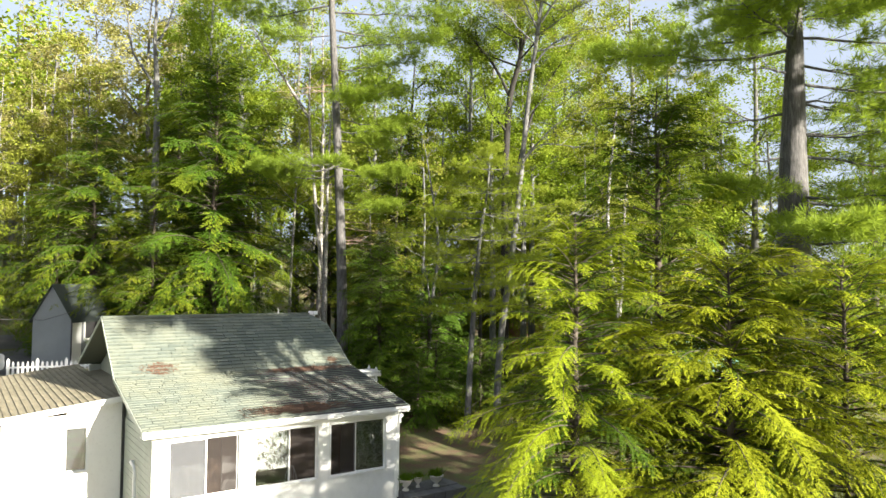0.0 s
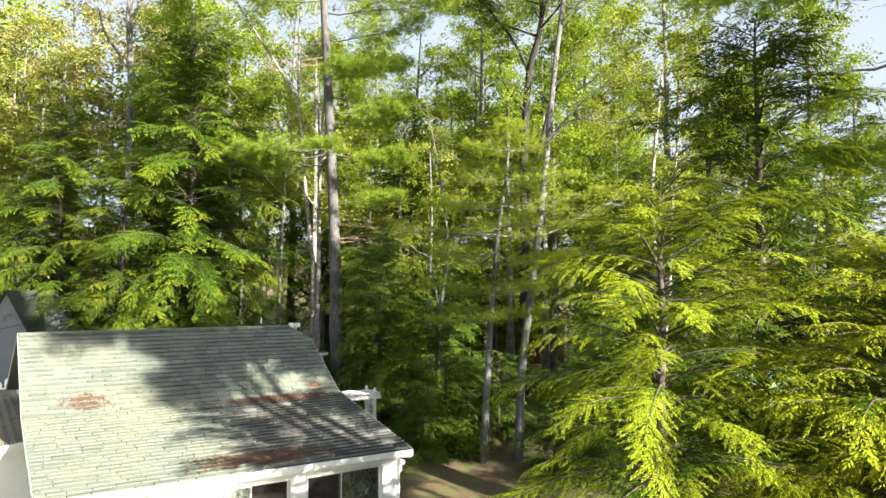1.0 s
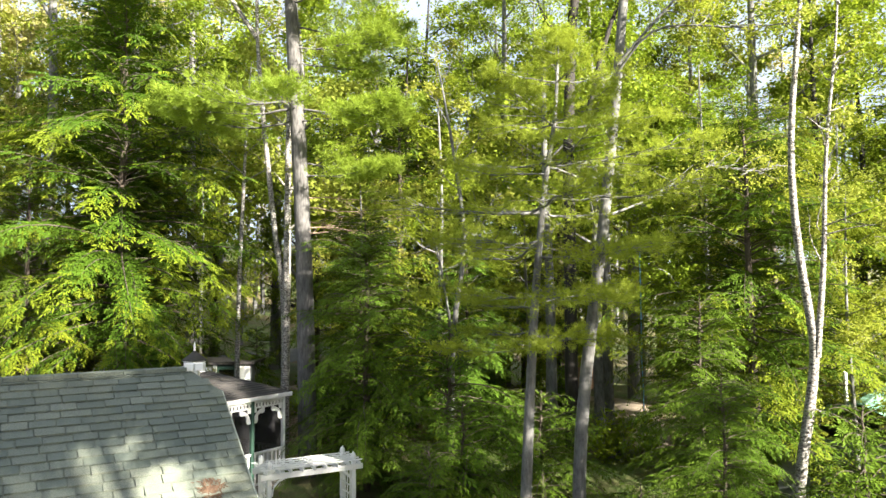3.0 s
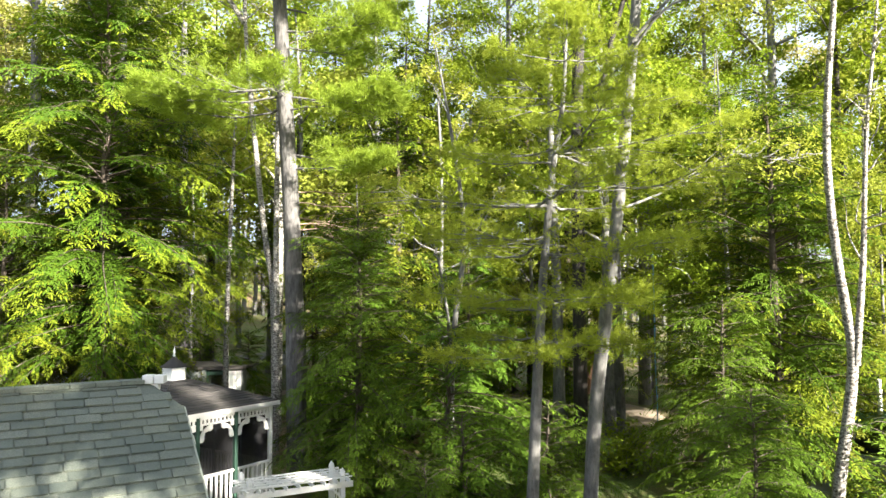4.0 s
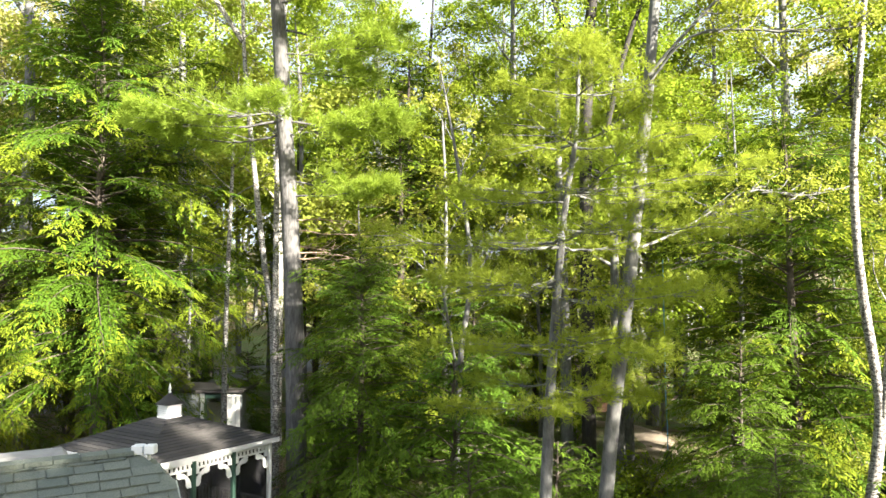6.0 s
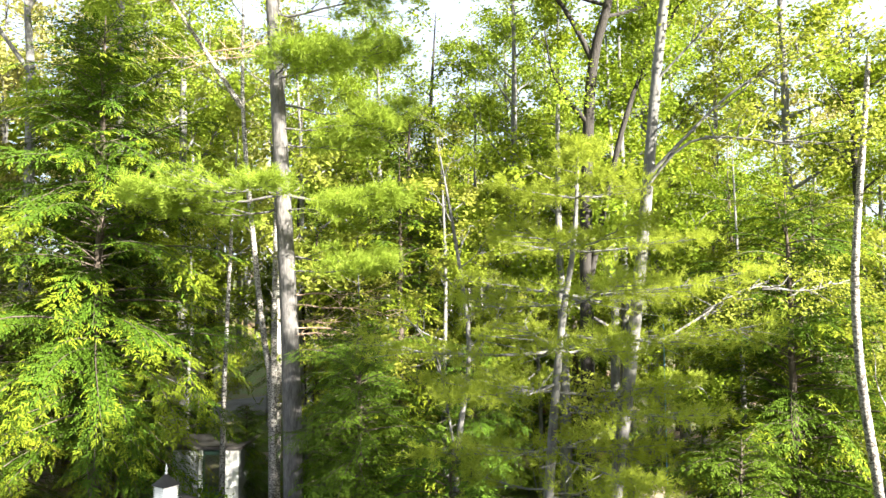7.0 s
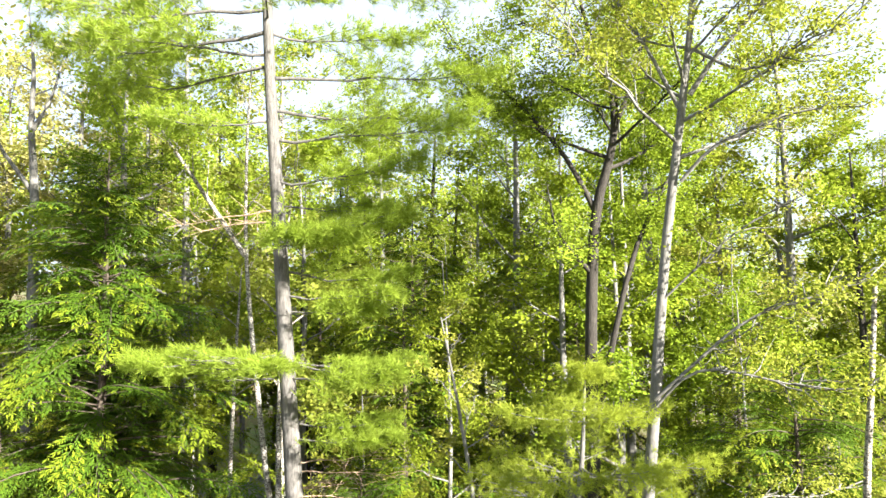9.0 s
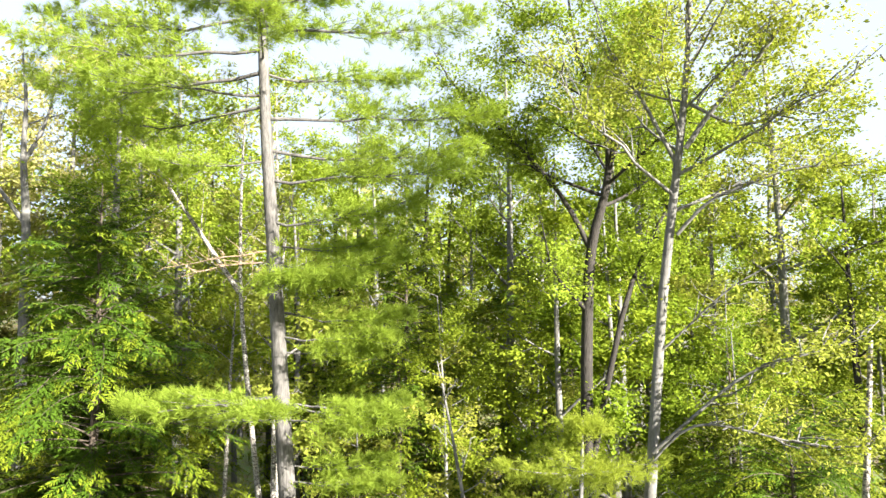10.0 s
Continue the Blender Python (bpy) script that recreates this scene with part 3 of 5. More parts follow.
def shrub(seed, h, r, label, leaf_mat, leaves=1500, leaf=0.09):
    rng = np.random.default_rng(seed)
    tq, cq = Quads(), Quads()
    ends = []
    for i in range(14):
        az, tilt = rng.uniform(0, 6.28), rng.uniform(0.1, 0.9)
        top = np.array([math.cos(az) * r * tilt, math.sin(az) * r * tilt, h * rng.uniform(0.6, 1.0) * (1.1 - 0.4 * tilt)])
        p = bend([(0, 0, 0), top * 0.5 + rng.normal(0, 0.08, 3), top], 7)
        p[0, 2] = 0
        tq.tube(p, np.linspace(0.018, 0.004, 7), 4)
        ends.extend(p[2:])
    e = np.array(ends)
    m = leaves
    pos = e[rng.integers(0, len(e), m)] + rng.normal(0, 0.20, (m, 3)) * np.array([r * 0.9, r * 0.9, 0.8])
    pos[:, 2] = np.abs(pos[:, 2])
    d = unit(rng.normal(0, 1, (m, 3)) * np.array([1, 1, 0.5]))
    sd = unit(np.cross(d, unit(rng.normal(0, 0.5, (m, 3)) + np.array([0, -0.2, 0.9]))))
    ln = leaf * rng.uniform(0.6, 1.4, m)
    cq.blades(pos, d, sd, ln, ln * 0.6, 0, 0.1)
    ob = thing("understory_shrub", label, "shrub", group="understory shrubs")
    child("stem", tq.mesh("stem", [GREY_BARK], True), ob)
    child("foliage", cq.mesh("foliage", [leaf_mat]), ob)
    return ob


def stand(ob, x, y, turn=0.0, scale=1.0, sink=0.05):
    ob.matrix_world = pose(x, y, float(ground_z(x, y)) - sink, 0, 0, turn) @ Matrix.Diagonal((scale, scale, scale, 1))
    return ob


def again(ob, x, y, turn, scale=1.0, sink=0.05):
    c = copy_thing(ob, Matrix.Identity(4))
    return stand(c, x, y, turn, scale, sink)


def at_ground(pts):
    """The first point of a trunk's path is brought down to the ground."""
    x, y, _ = pts[0]
    return [(x, y, float(ground_z(x, y)) - 0.1)] + list(pts[1:])


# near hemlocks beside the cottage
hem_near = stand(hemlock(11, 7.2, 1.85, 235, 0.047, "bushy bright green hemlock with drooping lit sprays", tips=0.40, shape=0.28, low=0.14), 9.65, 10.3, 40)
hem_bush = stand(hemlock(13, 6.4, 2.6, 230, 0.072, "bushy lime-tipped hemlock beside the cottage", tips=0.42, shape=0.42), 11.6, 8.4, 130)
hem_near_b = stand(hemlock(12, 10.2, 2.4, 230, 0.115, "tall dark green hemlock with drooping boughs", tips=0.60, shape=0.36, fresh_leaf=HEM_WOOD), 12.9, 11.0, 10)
again(hem_bush, 14.2, 7.7, 250, 1.0)
again(hem_bush, 15.2, 9.8, 20, 1.05)

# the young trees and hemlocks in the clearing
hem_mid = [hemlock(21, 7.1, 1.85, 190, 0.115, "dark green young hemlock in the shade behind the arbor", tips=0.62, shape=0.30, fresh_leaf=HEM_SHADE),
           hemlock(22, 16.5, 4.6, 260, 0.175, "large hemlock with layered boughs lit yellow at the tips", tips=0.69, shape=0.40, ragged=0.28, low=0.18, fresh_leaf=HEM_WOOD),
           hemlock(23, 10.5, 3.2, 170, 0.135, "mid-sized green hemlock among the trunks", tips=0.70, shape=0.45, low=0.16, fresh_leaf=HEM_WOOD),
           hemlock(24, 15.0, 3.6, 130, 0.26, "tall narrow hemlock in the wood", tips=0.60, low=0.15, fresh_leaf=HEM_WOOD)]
stand(hem_mid[0], 15.5, 28.1, 15, 1.0)
stand(hem_mid[1], 10.9, 37.3, 200)
again(hem_mid[2], 11.9, 40.2, 20, 1.0)
again(hem_mid[2], 8.2, 38.4, 120, 0.9)
again(hem_mid[1], 6.2, 43.6, 60, 0.80)
again(hem_mid[3], 10.6, 43.6, 10, 1.1)
again(hem_mid[3], 4.6, 45.0, 80, 0.62)
stand(hem_mid[2], 23.5, 22.5, 80, 1.0)
stand(hem_mid[3], 26.5, 33.0, 120, 0.9)
again(hem_mid[2], 26.0, 23.4, 170, 1.0)
again(hem_mid[3], 26.8, 26.4, 290, 0.75)
again(hem_mid[3], 19.4, 33.4, 200, 0.8)
again(hem_mid[0], 18.5, 19.7, 290, 0.62)
again(hem_mid[0], 20.6, 21.8, 130, 0.80)
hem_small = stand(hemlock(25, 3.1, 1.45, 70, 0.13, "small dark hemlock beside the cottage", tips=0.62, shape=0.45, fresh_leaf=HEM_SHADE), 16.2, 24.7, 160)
again(hem_small, 18.6, 24.9, 100, 1.0)
again(hem_small, 16.9, 26.4, 10, 1.5)
again(hem_small, 17.6, 20.9, 30, 0.75)
again(hem_small, 21.7, 18.9, 150, 1.15)
again(hem_small, 12.2, 22.6, 60, 0.5)
again(hem_small, 15.1, 24.3, 200, 0.8)
again(hem_mid[0], 19.8, 29.8, 230, 0.85)
again(hem_mid[0], 17.4, 32.4, 300, 0.9)
again(hem_mid[0], 16.0, 38.8, 70, 0.5)
again(hem_mid[0], 14.9, 41.6, 190, 0.5)

# height, direction and length of the tall pine's single boughs
TALL_BOUGHS = [(11.1, -0.3, 3.0), (10.95, 2.3, 3.2), (11.1, 2.9, 3.4), (11.0, -0.8, 3.2), (11.2, 2.6, 2.6), (11.05, 2.6, 3.7), (10.9, -1.1, 2.8), (11.15, -2.2, 2.2), (9.6, -0.5, 2.4), (9.3, -0.9, 2.6), (12.3, -0.3, 2.2),
               (12.8, -0.9, 2.8), (13.4, -0.5, 3.0), (13.9, -1.2, 2.4), (14.2, -1.7, 2.2), (14.5, -0.6, 3.0), (15.1, -0.2, 2.8), (15.9, -0.8, 3.6), (16.6, -0.75, 4.6), (17.2, 2.75, 2.8), (17.4, -0.5, 5.0), (18.2, -0.62, 5.3),
               (18.6, 2.4, 4.6), (18.7, 2.9, 4.0), (19.2, -0.4, 3.6), (19.4, 2.5, 5.8), (19.8, 2.75, 5.4), (19.6, -1.9, 3.0), (20.4, -0.5, 5.2), (20.6, 2.6, 5.0)]
# tall pine with a bare lower trunk, and its dead lower boughs
tall_pine = white_pine(31, at_ground([(14.7, 30.1, 0), (14.55, 30.0, 7.0), (14.2, 29.75, 11.0), (13.9, 29.6, 15.0), (13.5, 29.4, 19.5), (13.3, 29.2, 29.0)]), 0.25, 7, 5.0,
                       "tall white pine with a straight grey trunk and soft level boughs", per=5, tuft=0.22, nn=24, crown_from=0.72, sub=8.0, leaf=0.2, boughs=TALL_BOUGHS,
                       dead=[(7.7, -0.3, 2.2), (7.9, -0.6, 2.6), (8.2, 0.1, 2.0), (8.5, -0.45, 2.4), (8.7, -0.15, 1.8), (8.1, 0.4, 1.7), (14.6, 2.7, 2.6), (14.9, 2.5, 2.4)])
big_pine = white_pine(32, at_ground([(18.1, 10.9, 0), (18.05, 10.8, 8.0), (18.0, 10.65, 11.5), (17.9, 10.5, 14.0), (17.85, 10.45, 15.4)]), 0.62, 2, 3.4,
                      "great white pine with a thick scaly trunk and heavy boughs", per=5, tuft=0.27, nn=24, crown_from=0.84, sub=8.0, leaf=0.18, dead_slot=0,
                      boughs=[(11.2, -0.7, 4.4), (10.4, -0.4, 4.0), (9.0, -0.6, 4.4), (12.1, 2.6, 5.0), (12.4, 3.3, 4.6), (12.6, 2.0, 4.2), (12.2, -2.6, 4.6), (12.3, -0.8, 4.4), (11.6, -0.4, 4.2), (9.9, -0.7, 3.6), (8.1, -0.9, 4.2), (8.0, -1.6, 4.4), (7.6, -0.2, 4.4), (7.2, -2.4, 4.2), (6.9, -1.2, 4.8),
                              (6.3, -0.6, 4.8), (6.0, -1.9, 4.4), (5.6, -2.7, 4.0), (5.2, -1.0, 4.6), (4.8, -0.2, 4.4), (4.4, -1.6, 4.4), (8.2, 3.0, 2.6)],
                      dead=[(11.4, 2.7, 1.6), (10.4, 2.4, 2.2), (10.6, -0.5, 1.8), (9.2, 2.6, 1.4), (9.6, -0.9, 1.8)])
young_pine = white_pine(33, at_ground([(16.55, 23.1, 0), (16.66, 22.8, 5.2), (16.8, 22.5, 8.3), (16.95, 22.3, 9.5), (17.0, 22.2, 11.3)]), 0.12, 8, 3.3,
                        "slender young white pine with pale grey trunk and feathery tiers", per=5, tuft=0.14, nn=24, crown_from=0.44, leaf=0.12, sub=7.5, bark=GREY_BARK)

# birches
birch_pair = broadleaf(41, at_ground([(15.0, 32.7, 0), (14.9, 32.65, 6.4), (14.65, 32.7, 7.6), (14.15, 32.6, 11.8), (13.95, 32.6, 14.2), (13.9, 32.4, 17.4), (14.0, 32.2, 20.0)]), 0.10, 10,
                       "twin-stemmed white birch leaning beside the tall pine", SPRING_LEAF, BIRCH_BARK, 0.09, 4500, 0.35, 0.62, 2.2,
                       given=[(([(14.95, 32.6, 3.0), (14.9, 32.5, 6.5), (14.87, 32.35, 10.6), (14.9, 32.2, 14.0), (15.3, 32.0, 17.0)]), 0.12),
                              (([(13.95, 32.6, 14.0), (12.9, 33.1, 15.8), (11.8, 33.6, 17.6), (11.2, 33.9, 19.0)]), 0.08)], name="birch_tree")
slim_birch = broadleaf(42, at_ground([(14.3, 35.5, 0), (14.28, 35.45, 5.4), (14.36, 35.0, 11.3), (14.5, 34.9, 14.0)]), 0.09, 9, "slim pale birch with thin crown",
                       SPRING_LEAF, BIRCH_BARK, 0.09, 3000, 0.35, 0.55, 1.6, name="birch_tree")
right_birch = broadleaf(43, at_ground([(20.7, 19.9, 0), (20.88, 19.73, 2.5), (20.99, 19.59, 3.5), (21.08, 19.43, 4.8), (20.93, 19.45, 5.6), (20.64, 19.47, 7.0), (20.42, 19.41, 8.8), (20.49, 19.18, 11.0), (20.66, 19.1, 12.6)]), 0.085, 0,
                        "twin white birch with banded bark and broken top", SPRING_LEAF, BIRCH_BARK, 0.09, 1600, 0.35, 0.70, 1.5,
                        given=[(([(21.06, 19.4, 4.7), (21.03, 19.26, 5.8), (21.0, 19.12, 6.8), (20.9, 19.04, 7.8), (20.85, 18.84, 9.7), (21.0, 18.66, 10.9), (21.1, 18.6, 13.5)]), 0.07)], name="birch_tree", tip=0.035, up=0.35)
# grey-barked maple with wide limbs, and the dark oak
grey_maple = broadleaf(51, at_ground([(17.7, 22.7, 0), (17.77, 22.65, 3.3), (18.05, 22.15, 7.1), (18.15, 21.75, 10.1), (18.28, 21.45, 13.2), (18.37, 20.97, 15.8), (18.36, 20.7, 17.1), (18.33, 20.5, 18.5), (18.35, 20.2, 21.5)]), 0.135, 17,
                       "grey-barked maple with wide forked limbs and thin spring leaves", SPRING_LEAF, GREY_BARK, 0.078, 27000, 0.46, 0.56, 3.6,
                       given=[(([(18.1, 22.1, 7.6), (19.2, 21.8, 8.0), (20.4, 21.3, 8.9), (21.4, 21.0, 8.6), (22.6, 20.6, 8.9)]), 0.028),
                              (([(18.37, 20.97, 15.7), (18.13, 21.17, 16.4), (17.88, 21.36, 17.1), (17.55, 21.6, 17.6), (17.2, 21.7, 18.8)]), 0.045),
                              (([(18.0, 22.2, 7.0), (17.2, 22.0, 6.6), (16.4, 21.9, 6.7)]), 0.03),
                              (([(18.34, 21.05, 14.5), (18.5, 20.5, 15.05), (18.75, 20.0, 15.2), (19.1, 19.3, 15.45), (19.7, 18.6, 15.4)]), 0.035),
                              (([(18.38, 20.8, 16.0), (18.55, 20.3, 16.65), (18.7, 19.7, 17.1), (18.9, 19.1, 17.8), (19.2, 18.6, 18.9)]), 0.05),
                              (([(18.4, 20.7, 16.8), (18.7, 20.0, 16.2), (19.1, 19.3, 16.35), (19.7, 18.5, 16.85)]), 0.035),
                              (([(18.05, 21.6, 10.7), (18.3, 20.9, 11.35), (18.75, 20.15, 12.15), (19.3, 19.4, 12.4), (19.9, 18.8, 12.7)]), 0.035),
                              (([(18.1, 21.7, 10.5), (18.26, 20.95, 11.3), (18.66, 20.2, 11.2), (19.2, 19.4, 10.95), (19.85, 18.7, 11.0)]), 0.028),
                              (([(18.2, 21.5, 12.4), (18.45, 21.0, 12.9), (18.8, 20.3, 13.6), (19.35, 19.4, 14.1)]), 0.022)], name="maple_tree", twigs=7)
dark_oak = broadleaf(52, at_ground([(22.5, 28.1, 0), (22.3, 27.8, 6.0), (21.95, 27.4, 10.5), (21.84, 27.1, 13.2), (21.76, 26.77, 15.1), (21.89, 26.3, 16.3), (21.9, 26.0, 17.3), (21.6, 26.0, 18.6), (21.0, 26.3, 20.2), (20.8, 26.3, 22.5)]), 0.20, 18,
                     "dark-trunked oak forking into wide spreading limbs", OAK_LEAF, DARK_BARK, 0.098, 56000, 0.52, 0.52, 4.2,
                     given=[(([(21.76, 26.8, 15.0), (21.33, 27.03, 16.07), (20.77, 27.48, 17.2), (19.84, 28.26, 18.5), (18.94, 29.0, 19.6), (18.5, 29.4, 20.8)]), 0.085),
                            (([(21.88, 26.0, 17.2), (22.08, 25.5, 18.4), (22.15, 25.1, 19.7), (22.1, 24.8, 21.2)]), 0.07),
                            (([(21.84, 27.06, 13.3), (21.1, 27.1, 13.9), (20.5, 27.0, 14.5), (20.2, 26.9, 15.6)]), 0.08),
                            (([(22.1, 27.6, 8.5), (22.25, 26.8, 11.5), (22.5, 26.2, 14.0), (22.95, 25.7, 15.2), (23.4, 25.3, 16.3), (24.0, 24.8, 17.3), (24.6, 24.2, 18.9)]), 0.10)], name="oak_tree", twigs=7)
sapling = broadleaf(53, at_ground([(17.25, 26.9, 0), (17.2, 26.65, 5.1), (17.45, 26.3, 7.4), (17.0, 26.35, 10.2), (16.6, 26.4, 12.2)]), 0.075, 9,
                    "thin pale sapling with forked stem and yellow-green leaves", SPRING_LEAF, GREY_BARK, 0.10, 2600, 0.30, 0.50, 1.6,
                    given=[(([(17.2, 26.65, 5.0), (16.95, 26.6, 6.2), (16.7, 26.6, 7.4), (16.0, 26.8, 8.2)]), 0.035),
                           (([(17.45, 26.3, 7.2), (17.8, 26.0, 7.9), (18.1, 25.7, 8.4)]), 0.03)], name="sapling_tree")
old_tree = broadleaf(54, at_ground([(9.0, 42.3, 0), (9.0, 42.3, 9.0), (9.02, 42.2, 14.0), (8.95, 42.1, 17.2), (8.75, 42.1, 19.4), (8.8, 42.0, 21.5), (8.5, 42.0, 24.0)]), 0.23, 4,
                     "old grey tree with bare crooked limbs", SPRING_LEAF, GREY_BARK, 0.12, 0, 0.3, 0.74, 2.0,
                     given=[(([(9.0, 42.2, 16.8), (8.3, 42.5, 17.9), (7.6, 42.7, 18.9), (7.55, 42.8, 20.6), (7.1, 42.8, 22.0)]), 0.10),
                            (([(8.8, 42.1, 19.2), (9.4, 41.8, 20.4), (9.8, 41.6, 22.6)]), 0.10)], name="bare_tree")

# trunks standing farther back in the clearing
pole = [broadleaf(61, [(0, 0, -0.1), (0.05, 0, 5), (-0.05, 0.1, 10), (0.1, 0, 17)], 0.19, 10, "straight pale maple trunk in the clearing", MAPLE_LEAF, GREY_BARK, 0.15, 10500, 0.55, 0.42, 3.4),
        broadleaf(62, [(0, 0, -0.1), (0.3, 0.1, 6), (0.2, -0.2, 11), (0.6, 0, 18)], 0.17, 11, "leaning grey maple with a full green crown", MAPLE_LEAF, GREY_BARK, 0.155, 12500, 0.6, 0.22, 3.6),
        broadleaf(63, [(0, 0, -0.1), (-0.2, 0.1, 6), (0.2, 0.1, 12), (0.0, 0, 19)], 0.15, 12, "tall birch with pale banded trunk and light crown", SPRING_LEAF, BIRCH_BARK, 0.175, 7200, 0.6, 0.35, 2.8, name="birch_tree"),
        broadleaf(64, [(0, 0, -0.1), (0.1, 0.1, 5), (-0.2, 0.1, 11), (0.2, 0.3, 17)], 0.22, 13, "broad oak with dense dull green crown", OAK_LEAF, DARK_BARK, 0.16, 13500, 0.65, 0.16, 4.4, name="oak_tree"),
        broadleaf(65, [(0, 0, -0.1), (0.1, 0.1, 6), (0.1, 0.3, 13), (0.3, 0.2, 20)], 0.20, 13, "pale spring-leaved tree on the wooded slope", PALE_LEAF, GREY_BARK, 0.225, 8800, 0.75, 0.15, 4.2)]
stand(pole[0], 22.4, 28.9, 20)
stand(pole[1], 33.0, 40.0, 70)
stand(pole[2], 6.0, 52.0, 100)
stand(pole[3], 20.0, 44.0, 20)
stand(pole[4], 0.0, 68.0, 20)
again(pole[0], 24.2, 28.6, 140, 0.95)
again(pole[0], 25.6, 29.6, 250, 1.05)
for x, y, k, turn, sc in [(3.6, 53.0, 2, 10, 0.9), (4.6, 54.5, 2, 200, 1.0), (2.0, 51.0, 2, 130, 0.85), (5.4, 50.5, 2, 320, 0.8), (7.2, 54.5, 2, 70, 1.05),
                          (12.5, 47.5, 1, 20, 0.9), (16.2, 48.0, 1, 150, 1.0), (25.0, 46.5, 3, 240, 0.95), (13.4, 55.0, 0, 90, 1.15)]:
    again(pole[k], x, y, turn, sc)

# the wood behind: rows of mixed trees, thinned where the road runs
rng = np.random.default_rng(77)
kinds = [pole[1], pole[3], hem_mid[3], pole[4], hem_mid[3], pole[0], pole[2]]
placed = []
for ring, (near, far, count) in enumerate([(33, 42, 13), (42, 54, 12)]):
    tries = 0
    while count and tries < 4000:
        tries += 1
        ang = radians(33 + rng.uniform(-44, 42))
        dist = rng.uniform(near, far)
        x, y = 4 + math.sin(ang) * dist, 5 + math.cos(ang) * dist
        if abs(x - (11.5 + (y - 35) * 0.33)) < 3.4 and 30 < y < 62:
            continue
        if x < 11.5 or (x - 12) ** 2 + (y - 31) ** 2 < 30 or (x - 26) ** 2 + (y - 29) ** 2 < 16:
            continue
        if any((x - a) ** 2 + (y - b) ** 2 < (3.3 + ring * 0.3) ** 2 for a, b in placed):
            continue
        placed.append((x, y))
        w = [0.24, 0.2, 0.2, 0.0, 0.2, 0.1, 0.06] if ring == 0 else [0.2, 0.2, 0.14, 0.14, 0.1, 0.1, 0.12]
        again(kinds[rng.choice(7, p=w)], x, y, rng.uniform(0, 360), rng.uniform(0.85, 1.15))
        count -= 1
# unseen tall oaks beside the start of the flight, added to shade roof and gazebo
shade = broadleaf(66, [(0, 0, -0.1), (0.1, 0.1, 7), (-0.1, 0.1, 14), (0.2, 0.3, 21)], 0.24, 14, "unseen tall oak added to cast shade on the roof and gazebo", OAK_LEAF, DARK_BARK, 0.24, 12500, 0.6, 0.56, 4.2, name="oak_tree")
stand(shade, 14.3, -1.8, 40)
again(shade, 13.8, 1.6, 170, 0.88)
again(shade, 14.6, -5.0, 260, 1.06)
again(shade, 19.7, -1.0, 120, 0.80)
# bright understory maples filling the clearing
fill = [broadleaf(71, [(0, 0, -0.1), (0.1, 0, 3), (0.0, 0.1, 6), (0.2, 0, 9.5)], 0.07, 13, "young maple with bright yellow-green leaves", SPRING_LEAF, GREY_BARK, 0.088, 14000, 0.36, 0.22, 2.4, up=0.35, name="maple_tree"),
        broadleaf(72, [(0, 0, -0.1), (0.2, 0, 4), (0.1, 0.1, 8), (0.3, 0, 12.5)], 0.09, 14, "slender maple with fresh green leaves", MAPLE_LEAF, GREY_BARK, 0.092, 16500, 0.40, 0.20, 2.6, up=0.35, name="maple_tree")]
stand(fill[0], 20.4, 34.0, 30, 0.95)
stand(fill[1], 24.6, 24.4, 80, 0.95)
for k, x, y, turn, sc in [(0, 26.4, 25.8, 150, 1.0), (1, 19.8, 31.2, 200, 1.0), (0, 23.8, 31.8, 10, 1.1), (1, 28.0, 27.6, 300, 1.05), (0, 26.6, 23.2, 90, 0.95), (1, 29.6, 31.6, 45, 1.1),
                          (0, 18.4, 34.6, 250, 1.0), (1, 23.0, 36.0, 130, 1.1), (0, 24.2, 20.4, 20, 0.85), (1, 14.6, 41.6, 220, 0.9), (0, 27.6, 20.8, 320, 0.9), (1, 31.0, 24.2, 10, 1.0)]:
    again(fill[k], x, y, turn, sc)
# the tallest trees on the skyline
giant = broadleaf(67, [(0, 0, -0.1), (0.2, 0.1, 9), (-0.1, 0.2, 18), (0.2, 0.3, 25.5)], 0.27, 20, "very tall maple with a broad green crown", OAK_LEAF, GREY_BARK, 0.17, 20000, 0.75, 0.30, 4.8, up=0.5)
stand(giant, 12.0, 42.2, 10, 0.93)
for x, y, turn, sc in [(15.2, 46.0, 80, 1.0), (14.0, 50.0, 150, 0.98), (20.5, 50.0, 300, 1.0), (27.0, 52.0, 40, 1.0), (24.5, 45.0, 120, 0.85), (33.0, 46.0, 190, 0.95), (36.0, 36.0, 20, 0.9), (31.0, 27.0, 70, 0.88), (30.5, 33.0, 310, 0.95), (34.5, 22.0, 130, 0.85), (29.0, 40.0, 200, 1.0)]:
    again(giant, x, y, turn, sc)
pale_giant = broadleaf(68, [(0, 0, -0.1), (0.2, 0.1, 8), (-0.1, 0.2, 15), (0.2, 0.3, 21)], 0.2, 18, "tall tree with pale yellowish spring crown", PALE_LEAF, GREY_BARK, 0.19, 12000, 0.75, 0.34, 4.2, up=0.5)
stand(pale_giant, 5.0, 54.0, 10, 0.95)
for x, y, turn, sc in [(-1.5, 46.5, 30, 0.55), (1.4, 47.5, 130, 0.6), (4.0, 48.5, 220, 0.6), (6.6, 46.0, 310, 0.65)]:
    again(hem_mid[3], x, y, turn, sc)
for x, y, turn, sc in [(8.2, 58.0, 150, 1.15), (-2.5, 54.0, 220, 0.92), (-8.0, 57.0, 300, 1.0), (11.6, 57.0, 20, 1.3), (14.8, 61.0, 170, 1.3)]:
    again(pale_giant, x, y, turn, sc)


